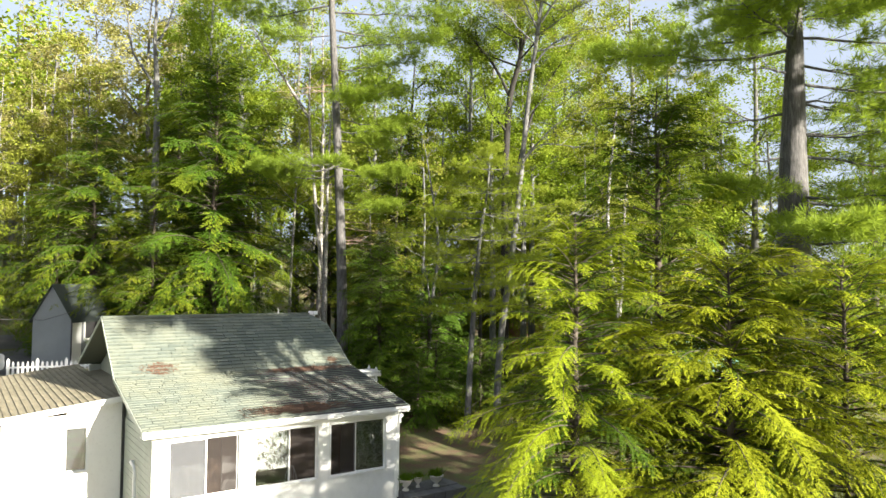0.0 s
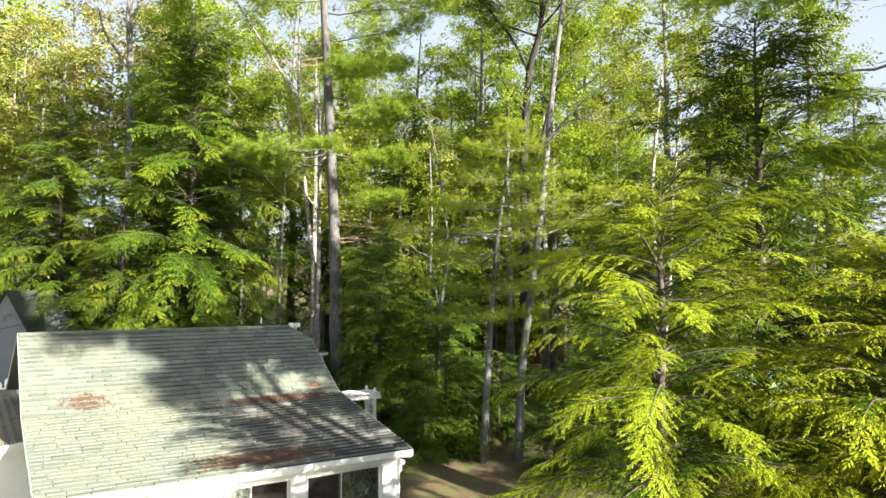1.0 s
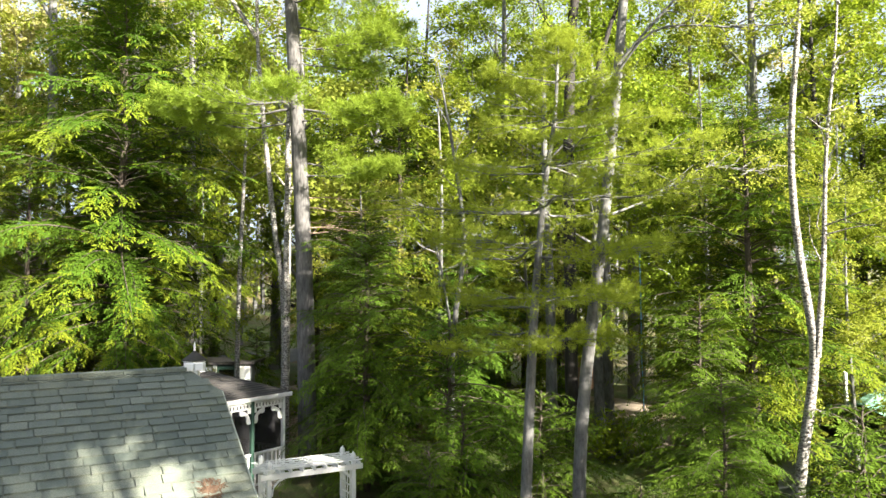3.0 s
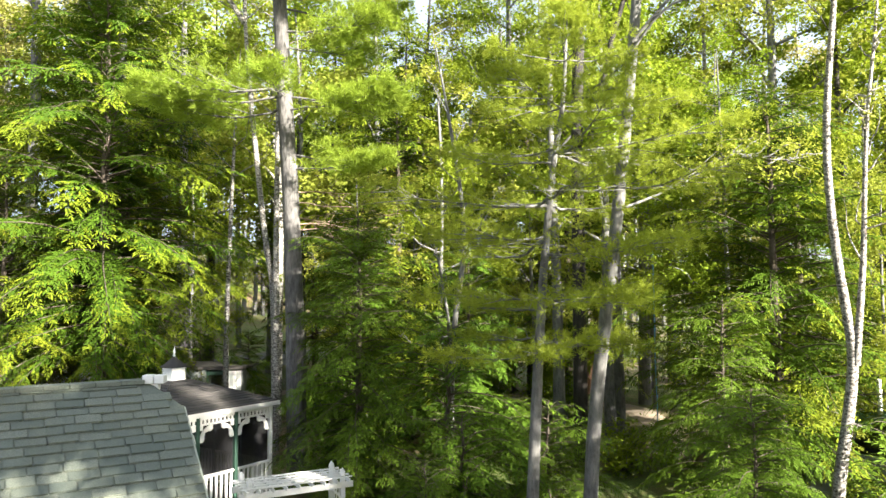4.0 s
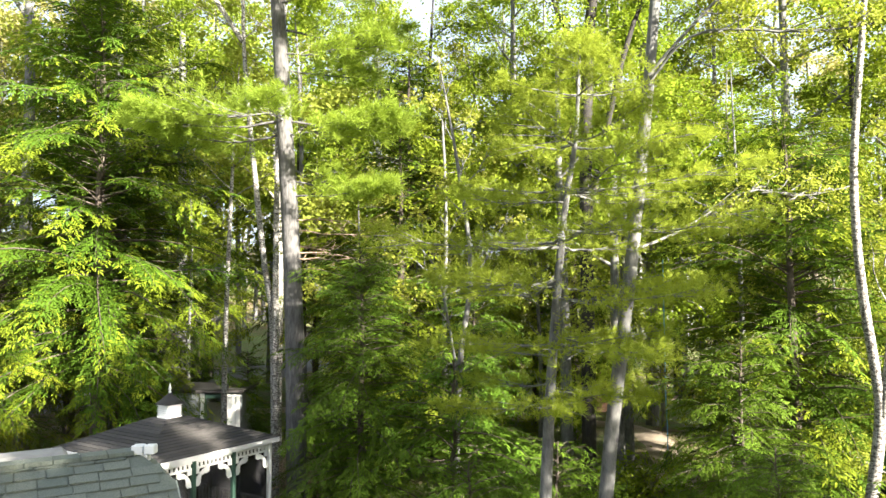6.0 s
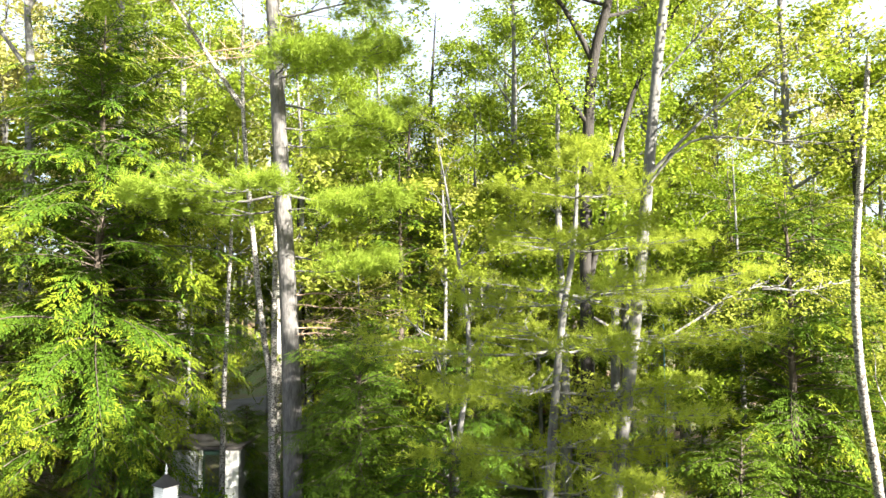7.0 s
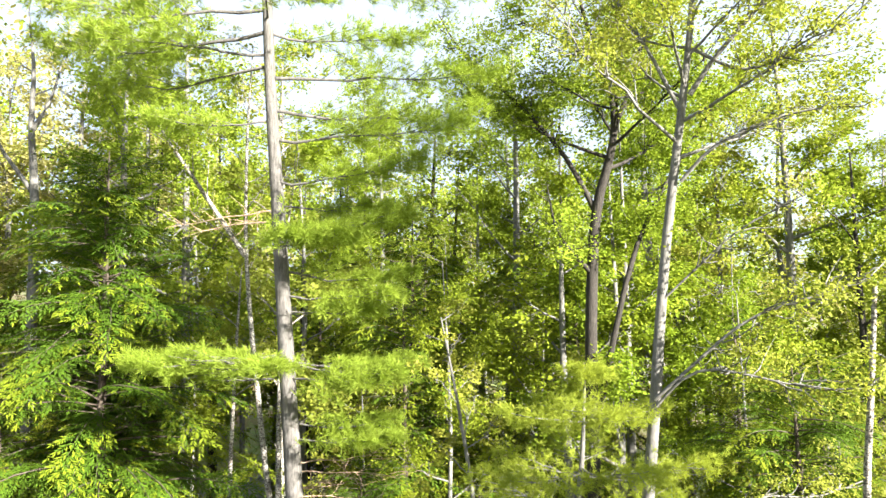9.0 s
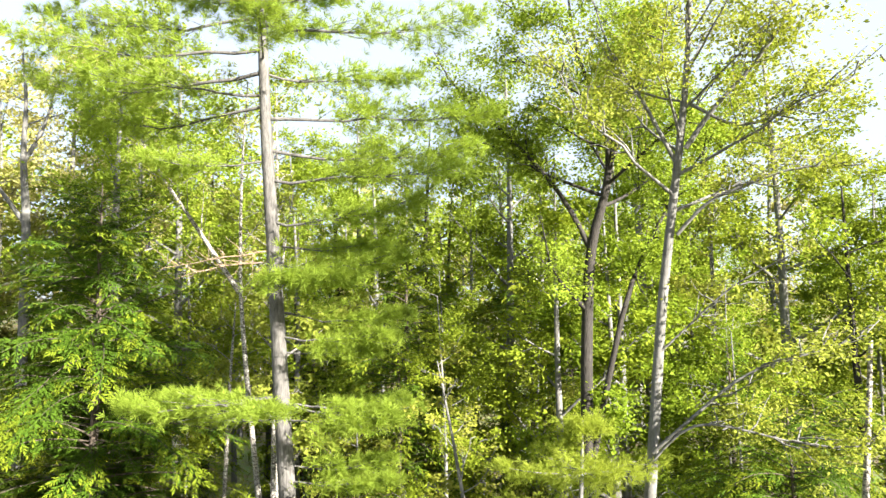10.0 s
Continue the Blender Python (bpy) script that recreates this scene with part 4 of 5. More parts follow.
def far_woods(seed, trees):
    """The wooded hill behind: many crowns of leaf clumps on thin trunks."""
    rng = np.random.default_rng(seed)
    q = Quads()
    for i in range(trees):
        x, y = rng.uniform(-45, 95), rng.uniform(60, 92)
        g = float(ground_z(x, y))
        h = rng.uniform(20, 27)
        q.tube([(x, y, g - 0.2), (x + rng.normal(0, 0.3), y, g + h * 0.5), (x + rng.normal(0, 0.5), y, g + h * 0.95)], [0.22, 0.16, 0.03], 5, 3)
        n = 18
        c = rng.normal(0, 1, (n, 3)) * np.array([1.7, 1.7, h * 0.17]) + np.array([x, y, g + h * 0.66])
        pos = (c[:, None] + rng.normal(0, 1, (n, 30, 3)) * np.array([0.85, 0.85, 0.6])).reshape(-1, 3)
        m = len(pos)
        d = unit(rng.normal(0, 1, (m, 3)) * np.array([1, 1, 0.5]))
        nrm = unit(rng.normal(0, 0.35, (m, 3)) + np.repeat(rng.normal(0, 0.45, (n, 3)), 30, 0) + np.array([0.1, -0.5, 0.7]))
        q.blades(pos, d, unit(np.cross(d, nrm)), rng.uniform(0.35, 0.65, m), 0.32, int(rng.choice([0, 0, 1, 1, 2])))
    ob = new("far_woods", q.mesh("far_woods", [MAPLE_LEAF, OAK_LEAF, PALE_LEAF, GREY_BARK]))
    tagged(ob, "dense spring-green woods covering the hill behind", "woods", kind="stuff")


far_woods(91, 170)
# trees that close the place behind and beside the flight; those at y < -40 are unseen, added for reflections
for x, y, k, sc in [(27, 44, 1, 1.3), (31.5, 41, 0, 1.3), (35, 37, 1, 1.3), (39, 33, 0, 1.25), (14.6, 51, 1, 1.25), (18, 53, 1, 1.25), (21, 50.5, 0, 1.2), (25, 51, 1, 1.2), (29.5, 46, 1, 1.15),
                    (-22, -46, 0, 1.1), (-4, -50, 1, 1.2), (16, -47, 1, 1.2), (36, -45, 0, 1.1), (-18, 22, 0, 1.0), (36, 17, 4, 1.1), (33, 23, 2, 0.9), (38, 28, 0, 1.0), (-22, 36, 3, 1.0), (-16, 46, 0, 1.0)]:
    again(kinds[k], x, y, rng.uniform(0, 360), sc)

shrubs = [shrub(81, 1.6, 1.0, "leafy green understory shrub", SHRUB_LEAF, 1700, 0.10), shrub(82, 1.1, 0.9, "low bright understory shrub", MAPLE_LEAF, 1300, 0.10),
          shrub(83, 2.3, 1.2, "tall dark understory shrub", SHRUB_LEAF, 2200, 0.11)]
for k, ob in enumerate(shrubs):
    stand(ob, (16.5, 19.5, 13.5)[k], (29.8, 26.4, 34.4)[k])
count = 46
while count:
    ang, dist = radians(33 + rng.uniform(-36, 36)), rng.uniform(23, 44)
    x, y = 2 + math.sin(ang) * dist, 3 + math.cos(ang) * dist
    if x < 9.5 and y < 40 or (x - 12) ** 2 + (y - 30.5) ** 2 < 12 or (x - 13) ** 2 + (y - 26) ** 2 < 3 or (x - 26) ** 2 + (y - 28.5) ** 2 < 7:
        continue
    if y > 33 and abs(x - 8.4 - (y - 12.8) * 0.30) < 1.8:
        continue
    again(shrubs[rng.integers(0, 3)], x, y, rng.uniform(0, 360), rng.uniform(0.7, 1.3))
    count -= 1


# ---- the cottage ----
EAVE_Y, KINK_Y, RIDGE_Y, BACK_Y = 17.15, 20.67, 22.92, 27.2
EAVE_Z, KINK_Z, RIDGE_Z, BACK_Z = 2.60, 3.37, 4.89, 3.25
X0, X1, HIP_X = 3.56, 10.28, 9.88
CLIP_Y, CLIP_Z = 22.42, 4.552
cottage = thing("cottage", "white and pale green cottage with glazed front porch and shingled roof", "house")


def roof_slab(name, parent, mat, a, b, x0, x1, thick=0.10, label="", cut=None):
    """A sloping deck from the line at a = (y, z) to the line at b."""
    q = Quads()
    cut = cut or (b, x1)
    for (p, pe), (r, re) in (((a, x1), cut), ((cut[0], x1), (b, HIP_X)))[:1 + (cut[0] != b)]:
        v = [(x, y, z - d) for d in (thick, 0) for (y, z), end in ((p, pe), (r, re)) for x in (x0, end)]
        q.add(v, [(0, 2, 3, 1), (4, 5, 7, 6), (0, 1, 5, 4), (2, 6, 7, 3), (0, 4, 6, 2), (1, 3, 7, 5)])
    return child(name, q.mesh(name, [mat]), parent, label)


def shingle_rows(rng, origin, u, v, width, length, tab, expo, thick=0.026):
    """Poses of the tabs of a shingled slope, course by course, each tab clipped to the slope's width."""
    u, v = Vector(u).normalized(), Vector(v).normalized()
    n = u.cross(v)
    rows = int(length / expo)
    expo = length / rows
    out = []
    for r in range(rows):
        x = -rng.uniform(0, tab)
        while x < width:
            w = tab * rng.uniform(0.82, 1.15)
            a, b = max(0.0, x), min(width, x + w - 0.015)
            if b - a > 0.05:
                c = Vector(origin) + u * (a + b) / 2 + v * (r * expo - 0.015 + rng.normal(0, 0.003)) + n * (0.004 + rng.uniform(0, 0.008))
                m = Matrix((u * (b - a), v * (expo * 1.16), n)).transposed().to_4x4()
                m.translation = c
                out.append((a, b, r, m @ Matrix.Rotation(-0.06 + rng.normal(0, 0.012), 4, "X")))
            x += w
    return out


def shingle_shape(thick):
    q = Quads()
    q.box((-0.5, 0, 0), (0.5, 1, thick))
    return q


def joined_tabs(name, mats, poses, thick=0.026):
    base = np.concatenate(shingle_shape(thick).v)
    faces = np.concatenate(shingle_shape(thick).f)
    q = Quads()
    for m in poses:
        q.add(base @ np.array(m.to_3x3()).T + np.array(m.translation), faces)
    return q.mesh(name, mats)


rrng = np.random.default_rng(9)
upper = roof_slab("roof", cottage, ROOF_SHINGLE, (KINK_Y, KINK_Z), (RIDGE_Y, RIDGE_Z), X0, X1, label="weathered grey-green shingled roof slope", cut=((CLIP_Y, CLIP_Z), X1))
lower = roof_slab("porch_roof", cottage, ROOF_SHINGLE, (EAVE_Y, EAVE_Z), (KINK_Y, KINK_Z), X0, X1, label="shallower shingled porch roof with fallen needles")
back_roof = roof_slab("back_roof", cottage, ROOF_SHINGLE, (BACK_Y, BACK_Z), (RIDGE_Y, RIDGE_Z), X0, X1, cut=((23.80, CLIP_Z), X1))
hip = Quads()
hip.add([(X1, CLIP_Y, CLIP_Z), (X1, 23.80, CLIP_Z), (HIP_X, RIDGE_Y, RIDGE_Z), (HIP_X, RIDGE_Y, RIDGE_Z)] + [(X1, CLIP_Y, CLIP_Z - 0.1), (X1, 23.80, CLIP_Z - 0.1), (HIP_X, RIDGE_Y, RIDGE_Z - 0.1), (HIP_X, RIDGE_Y, RIDGE_Z - 0.1)], [(0, 1, 2, 3), (4, 7, 6, 5), (0, 4, 5, 1)])
child("hip_roof", hip.mesh("hip_roof", [ROOF_SHINGLE]), cottage)
tab_mesh = shingle_shape(0.026).mesh("shingle", [ROOF_SHINGLE])
up_v = Vector((0, RIDGE_Y - KINK_Y, RIDGE_Z - KINK_Z))
lo_v = Vector((0, KINK_Y - EAVE_Y, KINK_Z - EAVE_Z))
rows_up = shingle_rows(rrng, (X0, KINK_Y, KINK_Z), (1, 0, 0), up_v, X1 - X0, up_v.length, 0.34, 0.145)
rows_up = [(a, b, r, m) for a, b, r, m in rows_up if X0 + b < X1 - max(0.0, m.translation.z - CLIP_Z + 0.05) * 1.18 + 0.04]
rows_lo = shingle_rows(rrng, (X0, EAVE_Y, EAVE_Z), (1, 0, 0), lo_v, X1 - X0, lo_v.length, 0.34, 0.145)
child("shingles", joined_tabs("shingles", [ROOF_SHINGLE], [m for a, b, r, m in rows_up if a < 3.0]), upper, kind="stuff")
# tabs right of a ragged line take the darker colour
darker = [r[0] + X0 > 7.15 + 0.45 * math.sin(r[2] * 1.7) + 0.25 * math.sin(r[2] * 0.6) and rrng.uniform() > 0.05 for r in rows_lo]
child("shingles", joined_tabs("shingles", [ROOF_SHINGLE], [r[3] for r, s in zip(rows_lo, darker) if not s]), lower, kind="stuff")
child("shingles", joined_tabs("shingles", [DARKER_SHINGLE], [r[3] for r, s in zip(rows_lo, darker) if s]), lower, "darker shingles on the right of the porch roof", kind="stuff")
for i in range(21):
    boxes("ridge_cap", cottage, ROOF_SHINGLE, [(X0 + i * 0.30, X0 + i * 0.30 + 0.292, RIDGE_Y - 0.13, RIDGE_Y + 0.13, RIDGE_Z - 0.045, RIDGE_Z + 0.012)], bevel=0.004)

WALL_Y = 17.45
sills = [(4.15, 5.80), (6.12, 7.80), (8.09, 9.77)]
W0, W1 = 0.93, 2.30
posts = [3.85, 4.15, 5.80, 6.12, 7.80, 8.09, 9.77, 10.05]
for span in [(3.85, 10.05, WALL_Y, WALL_Y + 0.14, -0.1, W0), (3.85, 10.05, WALL_Y, WALL_Y + 0.14, W1, 2.52)] + [(posts[i], posts[i + 1], WALL_Y, WALL_Y + 0.14, W0, W1) for i in (0, 2, 4, 6)]:
    boxes("wall_panel", cottage, WHITE_PAINT, [span], "white-painted porch wall panel", 0)
gw = boxes("gable_wall", cottage, GREEN_SIDING, [(3.85, 3.99, WALL_Y + 0.14, KINK_Y, -0.1, 2.60)], "pale green clapboard gable wall", 0)
for z in np.arange(0.0, 2.3, 0.15):
    boxes("clapboard", gw, GREEN_SIDING, [(3.825, 3.85, WALL_Y, KINK_Y - 0.06, z, z + 0.142)], "", 0.004)
boxes("gable_wall", cottage, GREEN_SIDING, [(9.91, 10.05, WALL_Y + 0.14, BACK_Y - 0.3, -0.1, 2.60)], "pale green clapboard gable wall", 0)
boxes("back_wall", cottage, GREEN_SIDING, [(3.85, 10.05, BACK_Y - 0.3, BACK_Y - 0.16, 0.2, 3.15)], "", 0)


def gable_panel(x, t, x_up, top):
    """The porch gable at x and the upper gable at x_up, both t thick."""
    q = Quads()
    prof = [(WALL_Y + 0.14, 2.6), (KINK_Y, 2.6), (KINK_Y, KINK_Z - 0.12), (WALL_Y + 0.14, EAVE_Z - 0.03)]
    back = [(BACK_Y - 0.2, 2.2), (BACK_Y - 0.2, BACK_Z - 0.1)]
    for at, poly in ((x, prof), (x_up, [(KINK_Y, 2.2), (RIDGE_Y, 2.2), (RIDGE_Y, top), (KINK_Y, KINK_Z - 0.12)]), (x_up, [(RIDGE_Y, 2.2), back[0], back[1], (RIDGE_Y, top)])):
        v = [(k, y, z) for k in (at, at + t) for y, z in poly]
        q.add(v, [(0, 1, 2, 3), (7, 6, 5, 4), (0, 4, 5, 1), (1, 5, 6, 2), (2, 6, 7, 3), (3, 7, 4, 0)])
    return q.mesh("gable", [GREEN_SIDING])


child("gable", gable_panel(3.86, 0.1, 4.2, RIDGE_Z - 0.12), cottage, "pale green gable end under the roof")
child("gable", gable_panel(9.93, 0.1, 9.93, RIDGE_Z - 0.30), cottage, "pale green gable end under the roof")
boxes("rear_dormer", cottage, ROLL_ROOF, [(5.2, 9.3, 25.2, 25.75, 3.3, 4.52)], "low rear dormer with pale grey roll roofing", 0.07)
boxes("fascia", cottage, WHITE_PAINT, [(X0 - 0.01, X1 + 0.01, EAVE_Y - 0.035, EAVE_Y - 0.005, EAVE_Z - 0.12, EAVE_Z - 0.005)], "white eaves board")
boxes("soffit", cottage, WHITE_PAINT, [(X0, X1, EAVE_Y, WALL_Y, EAVE_Z - 0.16, EAVE_Z - 0.135)])
boxes("cornice", cottage, WHITE_PAINT, [(3.8, 10.1, WALL_Y - 0.06, WALL_Y - 0.004, 2.33, 2.44)])
for x in (3.82, 10.02):
    boxes("corner_board", cottage, WHITE_PAINT, [(x, x + 0.07, WALL_Y - 0.02, WALL_Y + 0.02, -0.05, 2.33)])
boxes("bracket", cottage, WHITE_PAINT, [(10.10, 10.16, WALL_Y - 0.10, WALL_Y + 0.02, 2.12, 2.34), (10.10, 10.22, WALL_Y - 0.10, WALL_Y + 0.02, 2.26, 2.34)])
pipe("downspout", cottage, WHITE_PAINT, [(10.14, 17.38, 2.40), (10.14, 17.40, 2.25), (10.12, 17.44, 2.05), (10.12, 17.44, 0.15)], 0.035)


def rake(name, x, pts):
    q = Quads()
    for (ya, za), (yb, zb) in zip(pts, pts[1:]):
        v = [(x + dx, y, z + dz) for dz in (-0.10, 0.006) for (y, z) in ((ya, za), (yb, zb)) for dx in (-0.010, 0.010)]
        q.add(v, [(0, 2, 3, 1), (4, 5, 7, 6), (0, 1, 5, 4), (2, 6, 7, 3), (0, 4, 6, 2), (1, 3, 7, 5)])
    return child(name, q.mesh(name, [GREEN_SIDING]), cottage, "weathered pale green rake board")


rake("rake_board", X0 - 0.012, [(EAVE_Y, EAVE_Z), (KINK_Y, KINK_Z), (RIDGE_Y, RIDGE_Z), (BACK_Y, BACK_Z)])
rake("rake_board", X1 + 0.012, [(EAVE_Y, EAVE_Z), (KINK_Y, KINK_Z), (CLIP_Y, CLIP_Z)])


def slider(x0, x1, left, right, mull):
    """A sliding window: outer frame with a sill, two sashes each with its pane, one behind a mesh screen."""
    fr = boxes("window", cottage, WHITE_PAINT, [(x0, x1, WALL_Y - 0.025, WALL_Y + 0.10, W1 - 0.03, W1), (x0, x1, WALL_Y - 0.025, WALL_Y + 0.10, W0, W0 + 0.03),
                                               (x0, x0 + 0.035, WALL_Y - 0.025, WALL_Y + 0.10, W0 + 0.03, W1 - 0.03), (x1 - 0.035, x1, WALL_Y - 0.025, WALL_Y + 0.10, W0 + 0.03, W1 - 0.03)], "white sliding window", 0.004)
    boxes("sill", fr, WHITE_PAINT, [(x0 - 0.02, x1 + 0.02, WALL_Y - 0.03, WALL_Y - 0.027, W0 - 0.02, W0 + 0.012)])
    for k, (a, b) in enumerate(((x0 + 0.035, mull + 0.02), (mull - 0.02, x1 - 0.035))):
        y = WALL_Y + 0.02 + 0.04 * k
        boxes("sash", fr, WHITE_PAINT, [(a, b, y, y + 0.03, W0 + 0.03, W0 + 0.06), (a, b, y, y + 0.03, W1 - 0.06, W1 - 0.03), (a, a + 0.03, y, y + 0.03, W0 + 0.06, W1 - 0.06), (b - 0.03, b, y, y + 0.03, W0 + 0.06, W1 - 0.06)], "", 0.003)
        kind = (left, right)[k]
        if kind != "open":
            p = boxes("pane", fr, GLASS, [(a + 0.03, b - 0.03, y + 0.012, y + 0.016, W0 + 0.06, W1 - 0.06)], "", 0)
            p.visible_shadow = False
        if kind in ("open", "screen"):
            boxes("screen", fr, PORCH_SCREEN if kind == "open" else GREY_SCREEN, [(a + 0.03, b - 0.03, y - 0.006, y - 0.004, W0 + 0.06, W1 - 0.06)], "fine mesh screen", 0)
        if kind == "screen":
            glint_sheet(a + 0.05, b - 0.05, y + 0.06, W0 + 0.08, W0 + 0.75)
        if kind == "glint":
            glint_sheet(a + 0.05, b - 0.05, y + 0.06, W0 + 0.08, W1 - 0.08)
        if kind == "half":
            glint_sheet(a + 0.05, b - 0.05, y + 0.06, W0 + 0.40, W1 - 0.08)


def glint_sheet(x0, x1, y, z0, z1):
    """A wavy white sheet close behind the glass, added to imitate reflections in the pane."""
    q = Quads()
    n = 28
    xs = np.linspace(x0, x1, n)
    fold = 0.012 * np.sin(np.arange(n) * 1.3)
    v = [(xs[i], y + fold[i], z) for i in range(n) for z in (z0, z1)]
    q.add(v, [(2 * i, 2 * i + 2, 2 * i + 3, 2 * i + 1) for i in range(n - 1)])
    ob = new("glint_sheet", q.mesh("glint_sheet", [GLINTS]))
    tagged(ob, "white speckled sheet standing in for reflections in the porch window", "curtain")


slider(*sills[0], "screen", "open", 5.01)
slider(*sills[1], "half", "open", 7.03)
slider(*sills[2], "open", "glint", 8.84)
# the porch room behind the glass
boxes("floor", cottage, BROWN_WOOD, [(3.99, 9.91, WALL_Y + 0.14, 20.5, 0.10, 0.18)], "", 0)
boxes("inner_wall", cottage, INTERIOR, [(3.99, 9.91, 20.5, 20.6, 0.18, 3.2)], "brown panelled inner wall", 0)
boxes("inner_door", cottage, WHITE_PAINT, [(6.3, 7.1, 20.45, 20.49, 0.18, 2.15)], "white inner door", 0.01)


def porch_chair(x, y, turn):
    ob = thing("porch_chair", "white wire garden chair inside the glazed porch", "chair", (x, y, 0.182), turn)
    for dx in (-0.18, 0.18):
        for dy in (-0.18, 0.18):
            pipe("leg", ob, WHITE_PAINT, [(dx * 1.1, dy * 1.1, 0), (dx, dy, 0.44)], 0.012, 6)
    lathe("seat", ob, WHITE_PAINT, [(0.0, 0.44), (0.21, 0.44), (0.215, 0.455), (0.2, 0.465), (0.0, 0.465)])
    a = np.linspace(0, math.pi, 13)
    pipe("back_hoop", ob, WHITE_PAINT, [(0.19 * math.cos(t), 0.19, 0.46 + 0.48 * math.sin(t)) for t in a], 0.012, 6)
    for dx in (-0.09, 0.0, 0.09):
        pipe("back_rod", ob, WHITE_PAINT, [(dx, 0.19, 0.46), (dx, 0.19, 0.46 + 0.48 * math.sqrt(1 - (dx / 0.19) ** 2))], 0.008, 6)


porch_chair(8.45, 18.1, 20)
porch_chair(7.3, 18.3, -60)
vent = pipe("vent_pipe", cottage, WHITE_PAINT, [(3.83, 19.3, 1.52), (3.74, 19.25, 1.54), (3.72, 19.0, 1.55), (3.72, 18.78, 1.53), (3.72, 18.7, 1.40), (3.72, 18.68, 0.2)], 0.04, 10, "white plastic vent pipe")
flood = thing("flood_light", "small white twin flood light on the roof end", "lamp", (10.0, 22.85, 4.81), -30)
boxes("base", flood, WHITE_PAINT, [(-0.05, 0.05, -0.05, 0.05, -0.06, 0.03)])
boxes("lamp_head", flood, WHITE_PAINT, [(-0.15, -0.01, -0.10, 0.05, 0.03, 0.15)], "", 0.012)
boxes("lamp_head", flood, WHITE_PAINT, [(0.01, 0.14, -0.10, 0.04, 0.035, 0.15)], "", 0.012)


def litter(cx, y_lo, y_hi, half, n, seed, plane):
    """Fallen needles lying on a roof slope."""
    rng = np.random.default_rng(seed)
    x = cx + half * rng.normal(0, 0.5, n).clip(-1.3, 1.3)
    y = rng.uniform(0, 1, n)
    wob = 0.5 + 0.5 * np.sin(x * 3.1 + seed) * np.cos(x * 7.3)
    y = y_lo + (y_hi - y_lo) * (0.5 + (y - 0.5) * (0.35 + 0.65 * wob))
    (ya, za), (yb, zb) = plane
    z = za + (y - ya) * (zb - za) / (yb - ya) + 0.018 + rng.uniform(0, 0.02, n)
    d = unit(np.stack([rng.normal(0, 1, n), rng.normal(0, 0.8, n), rng.normal(0, 0.12, n)], -1) + np.array([0, 0, 0.0]))
    d[:, 2] += d[:, 1] * (zb - za) / (yb - ya)
    sd = unit(np.cross(d, np.array([0, -(zb - za) / (yb - ya), 1.0])))
    q = Quads()
    q.blades(np.stack([x, y, z], -1), d, sd, rng.uniform(0.05, 0.12, n), 0.02)
    tagged(new("needle_litter", q.mesh("needle_litter", [LITTER])), "patch of rust-brown fallen pine needles on the roof", "leaf litter", kind="stuff")


LOWP, UPP = ((EAVE_Y, EAVE_Z), (KINK_Y, KINK_Z)), ((KINK_Y, KINK_Z), (RIDGE_Y, RIDGE_Z))
litter(8.7, 20.25, 20.68, 1.1, 2600, 1, LOWP)
litter(7.3, 17.25, 17.95, 1.1, 3400, 2, LOWP)
litter(4.7, 20.68, 21.1, 0.4, 380, 3, UPP)
litter(9.75, 20.7, 21.0, 0.14, 260, 4, UPP)
litter(8.4, 18.2, 20.2, 1.3, 300, 5, LOWP)

# ---- the side wing ----
wing = thing("cottage_wing", "low white wing of the cottage with tan shingled roof", "house")
AY0, AY1 = 20.62, 29.4
wing_z = lambda x: 2.94 + 0.125 * (x - 3.83)
boxes("front_wall", wing, WHITE_WALL, [(1.12, 2.50, AY0, AY0 + 0.14, -0.1, wing_z(1.12) - 0.06), (2.94, 3.82, AY0, AY0 + 0.14, -0.1, wing_z(2.94) - 0.06),
                                       (2.50, 2.94, AY0, AY0 + 0.14, -0.1, 1.18), (2.50, 2.94, AY0, AY0 + 0.14, 2.22, wing_z(2.5) - 0.06)], "smooth white-painted wall with a small window", 0)
boxes("side_wall", wing, WHITE_WALL, [(1.12, 1.26, AY0 + 0.14, AY1, -0.1, 2.5)], "", 0)
boxes("back_wall", wing, WHITE_WALL, [(1.26, 3.82, AY1 - 0.14, AY1, 0.5, 2.5)], "", 0)
boxes("corner_trim", wing, BLACK_TRIM, [(1.06, 1.12, AY0 - 0.03, AY0 + 0.06, -0.05, 2.5)], "black corner trim")
boxes("corner_trim", wing, BLACK_TRIM, [(3.76, 3.83, AY0 - 0.05, AY0 - 0.002, -0.05, 2.86)], "black corner trim")


def wing_window():
    fr = boxes("window", wing, WHITE_PAINT, [(2.44, 2.50, AY0 - 0.03, AY0 + 0.08, 1.12, 2.28), (2.94, 3.00, AY0 - 0.03, AY0 + 0.08, 1.12, 2.28), (2.50, 2.94, AY0 - 0.03, AY0 + 0.08, 2.22, 2.28), (2.50, 2.94, AY0 - 0.05, AY0 + 0.08, 1.12, 1.18)], "white-framed window with blind", 0.004)
    for z in np.arange(1.22, 2.2, 0.055):
        boxes("slat", fr, SLATE_BLIND, [(2.51, 2.93, AY0 + 0.062, AY0 + 0.082, z, z + 0.032)], "", 0)
    p = boxes("pane", fr, GLASS, [(2.50, 2.94, AY0 + 0.03, AY0 + 0.034, 1.18, 2.22)], "", 0)
    p.visible_shadow = False
    boxes("blind_backing", fr, BLACK_TRIM, [(2.50, 2.94, AY0 + 0.10, AY0 + 0.11, 1.18, 2.22)], "", 0)


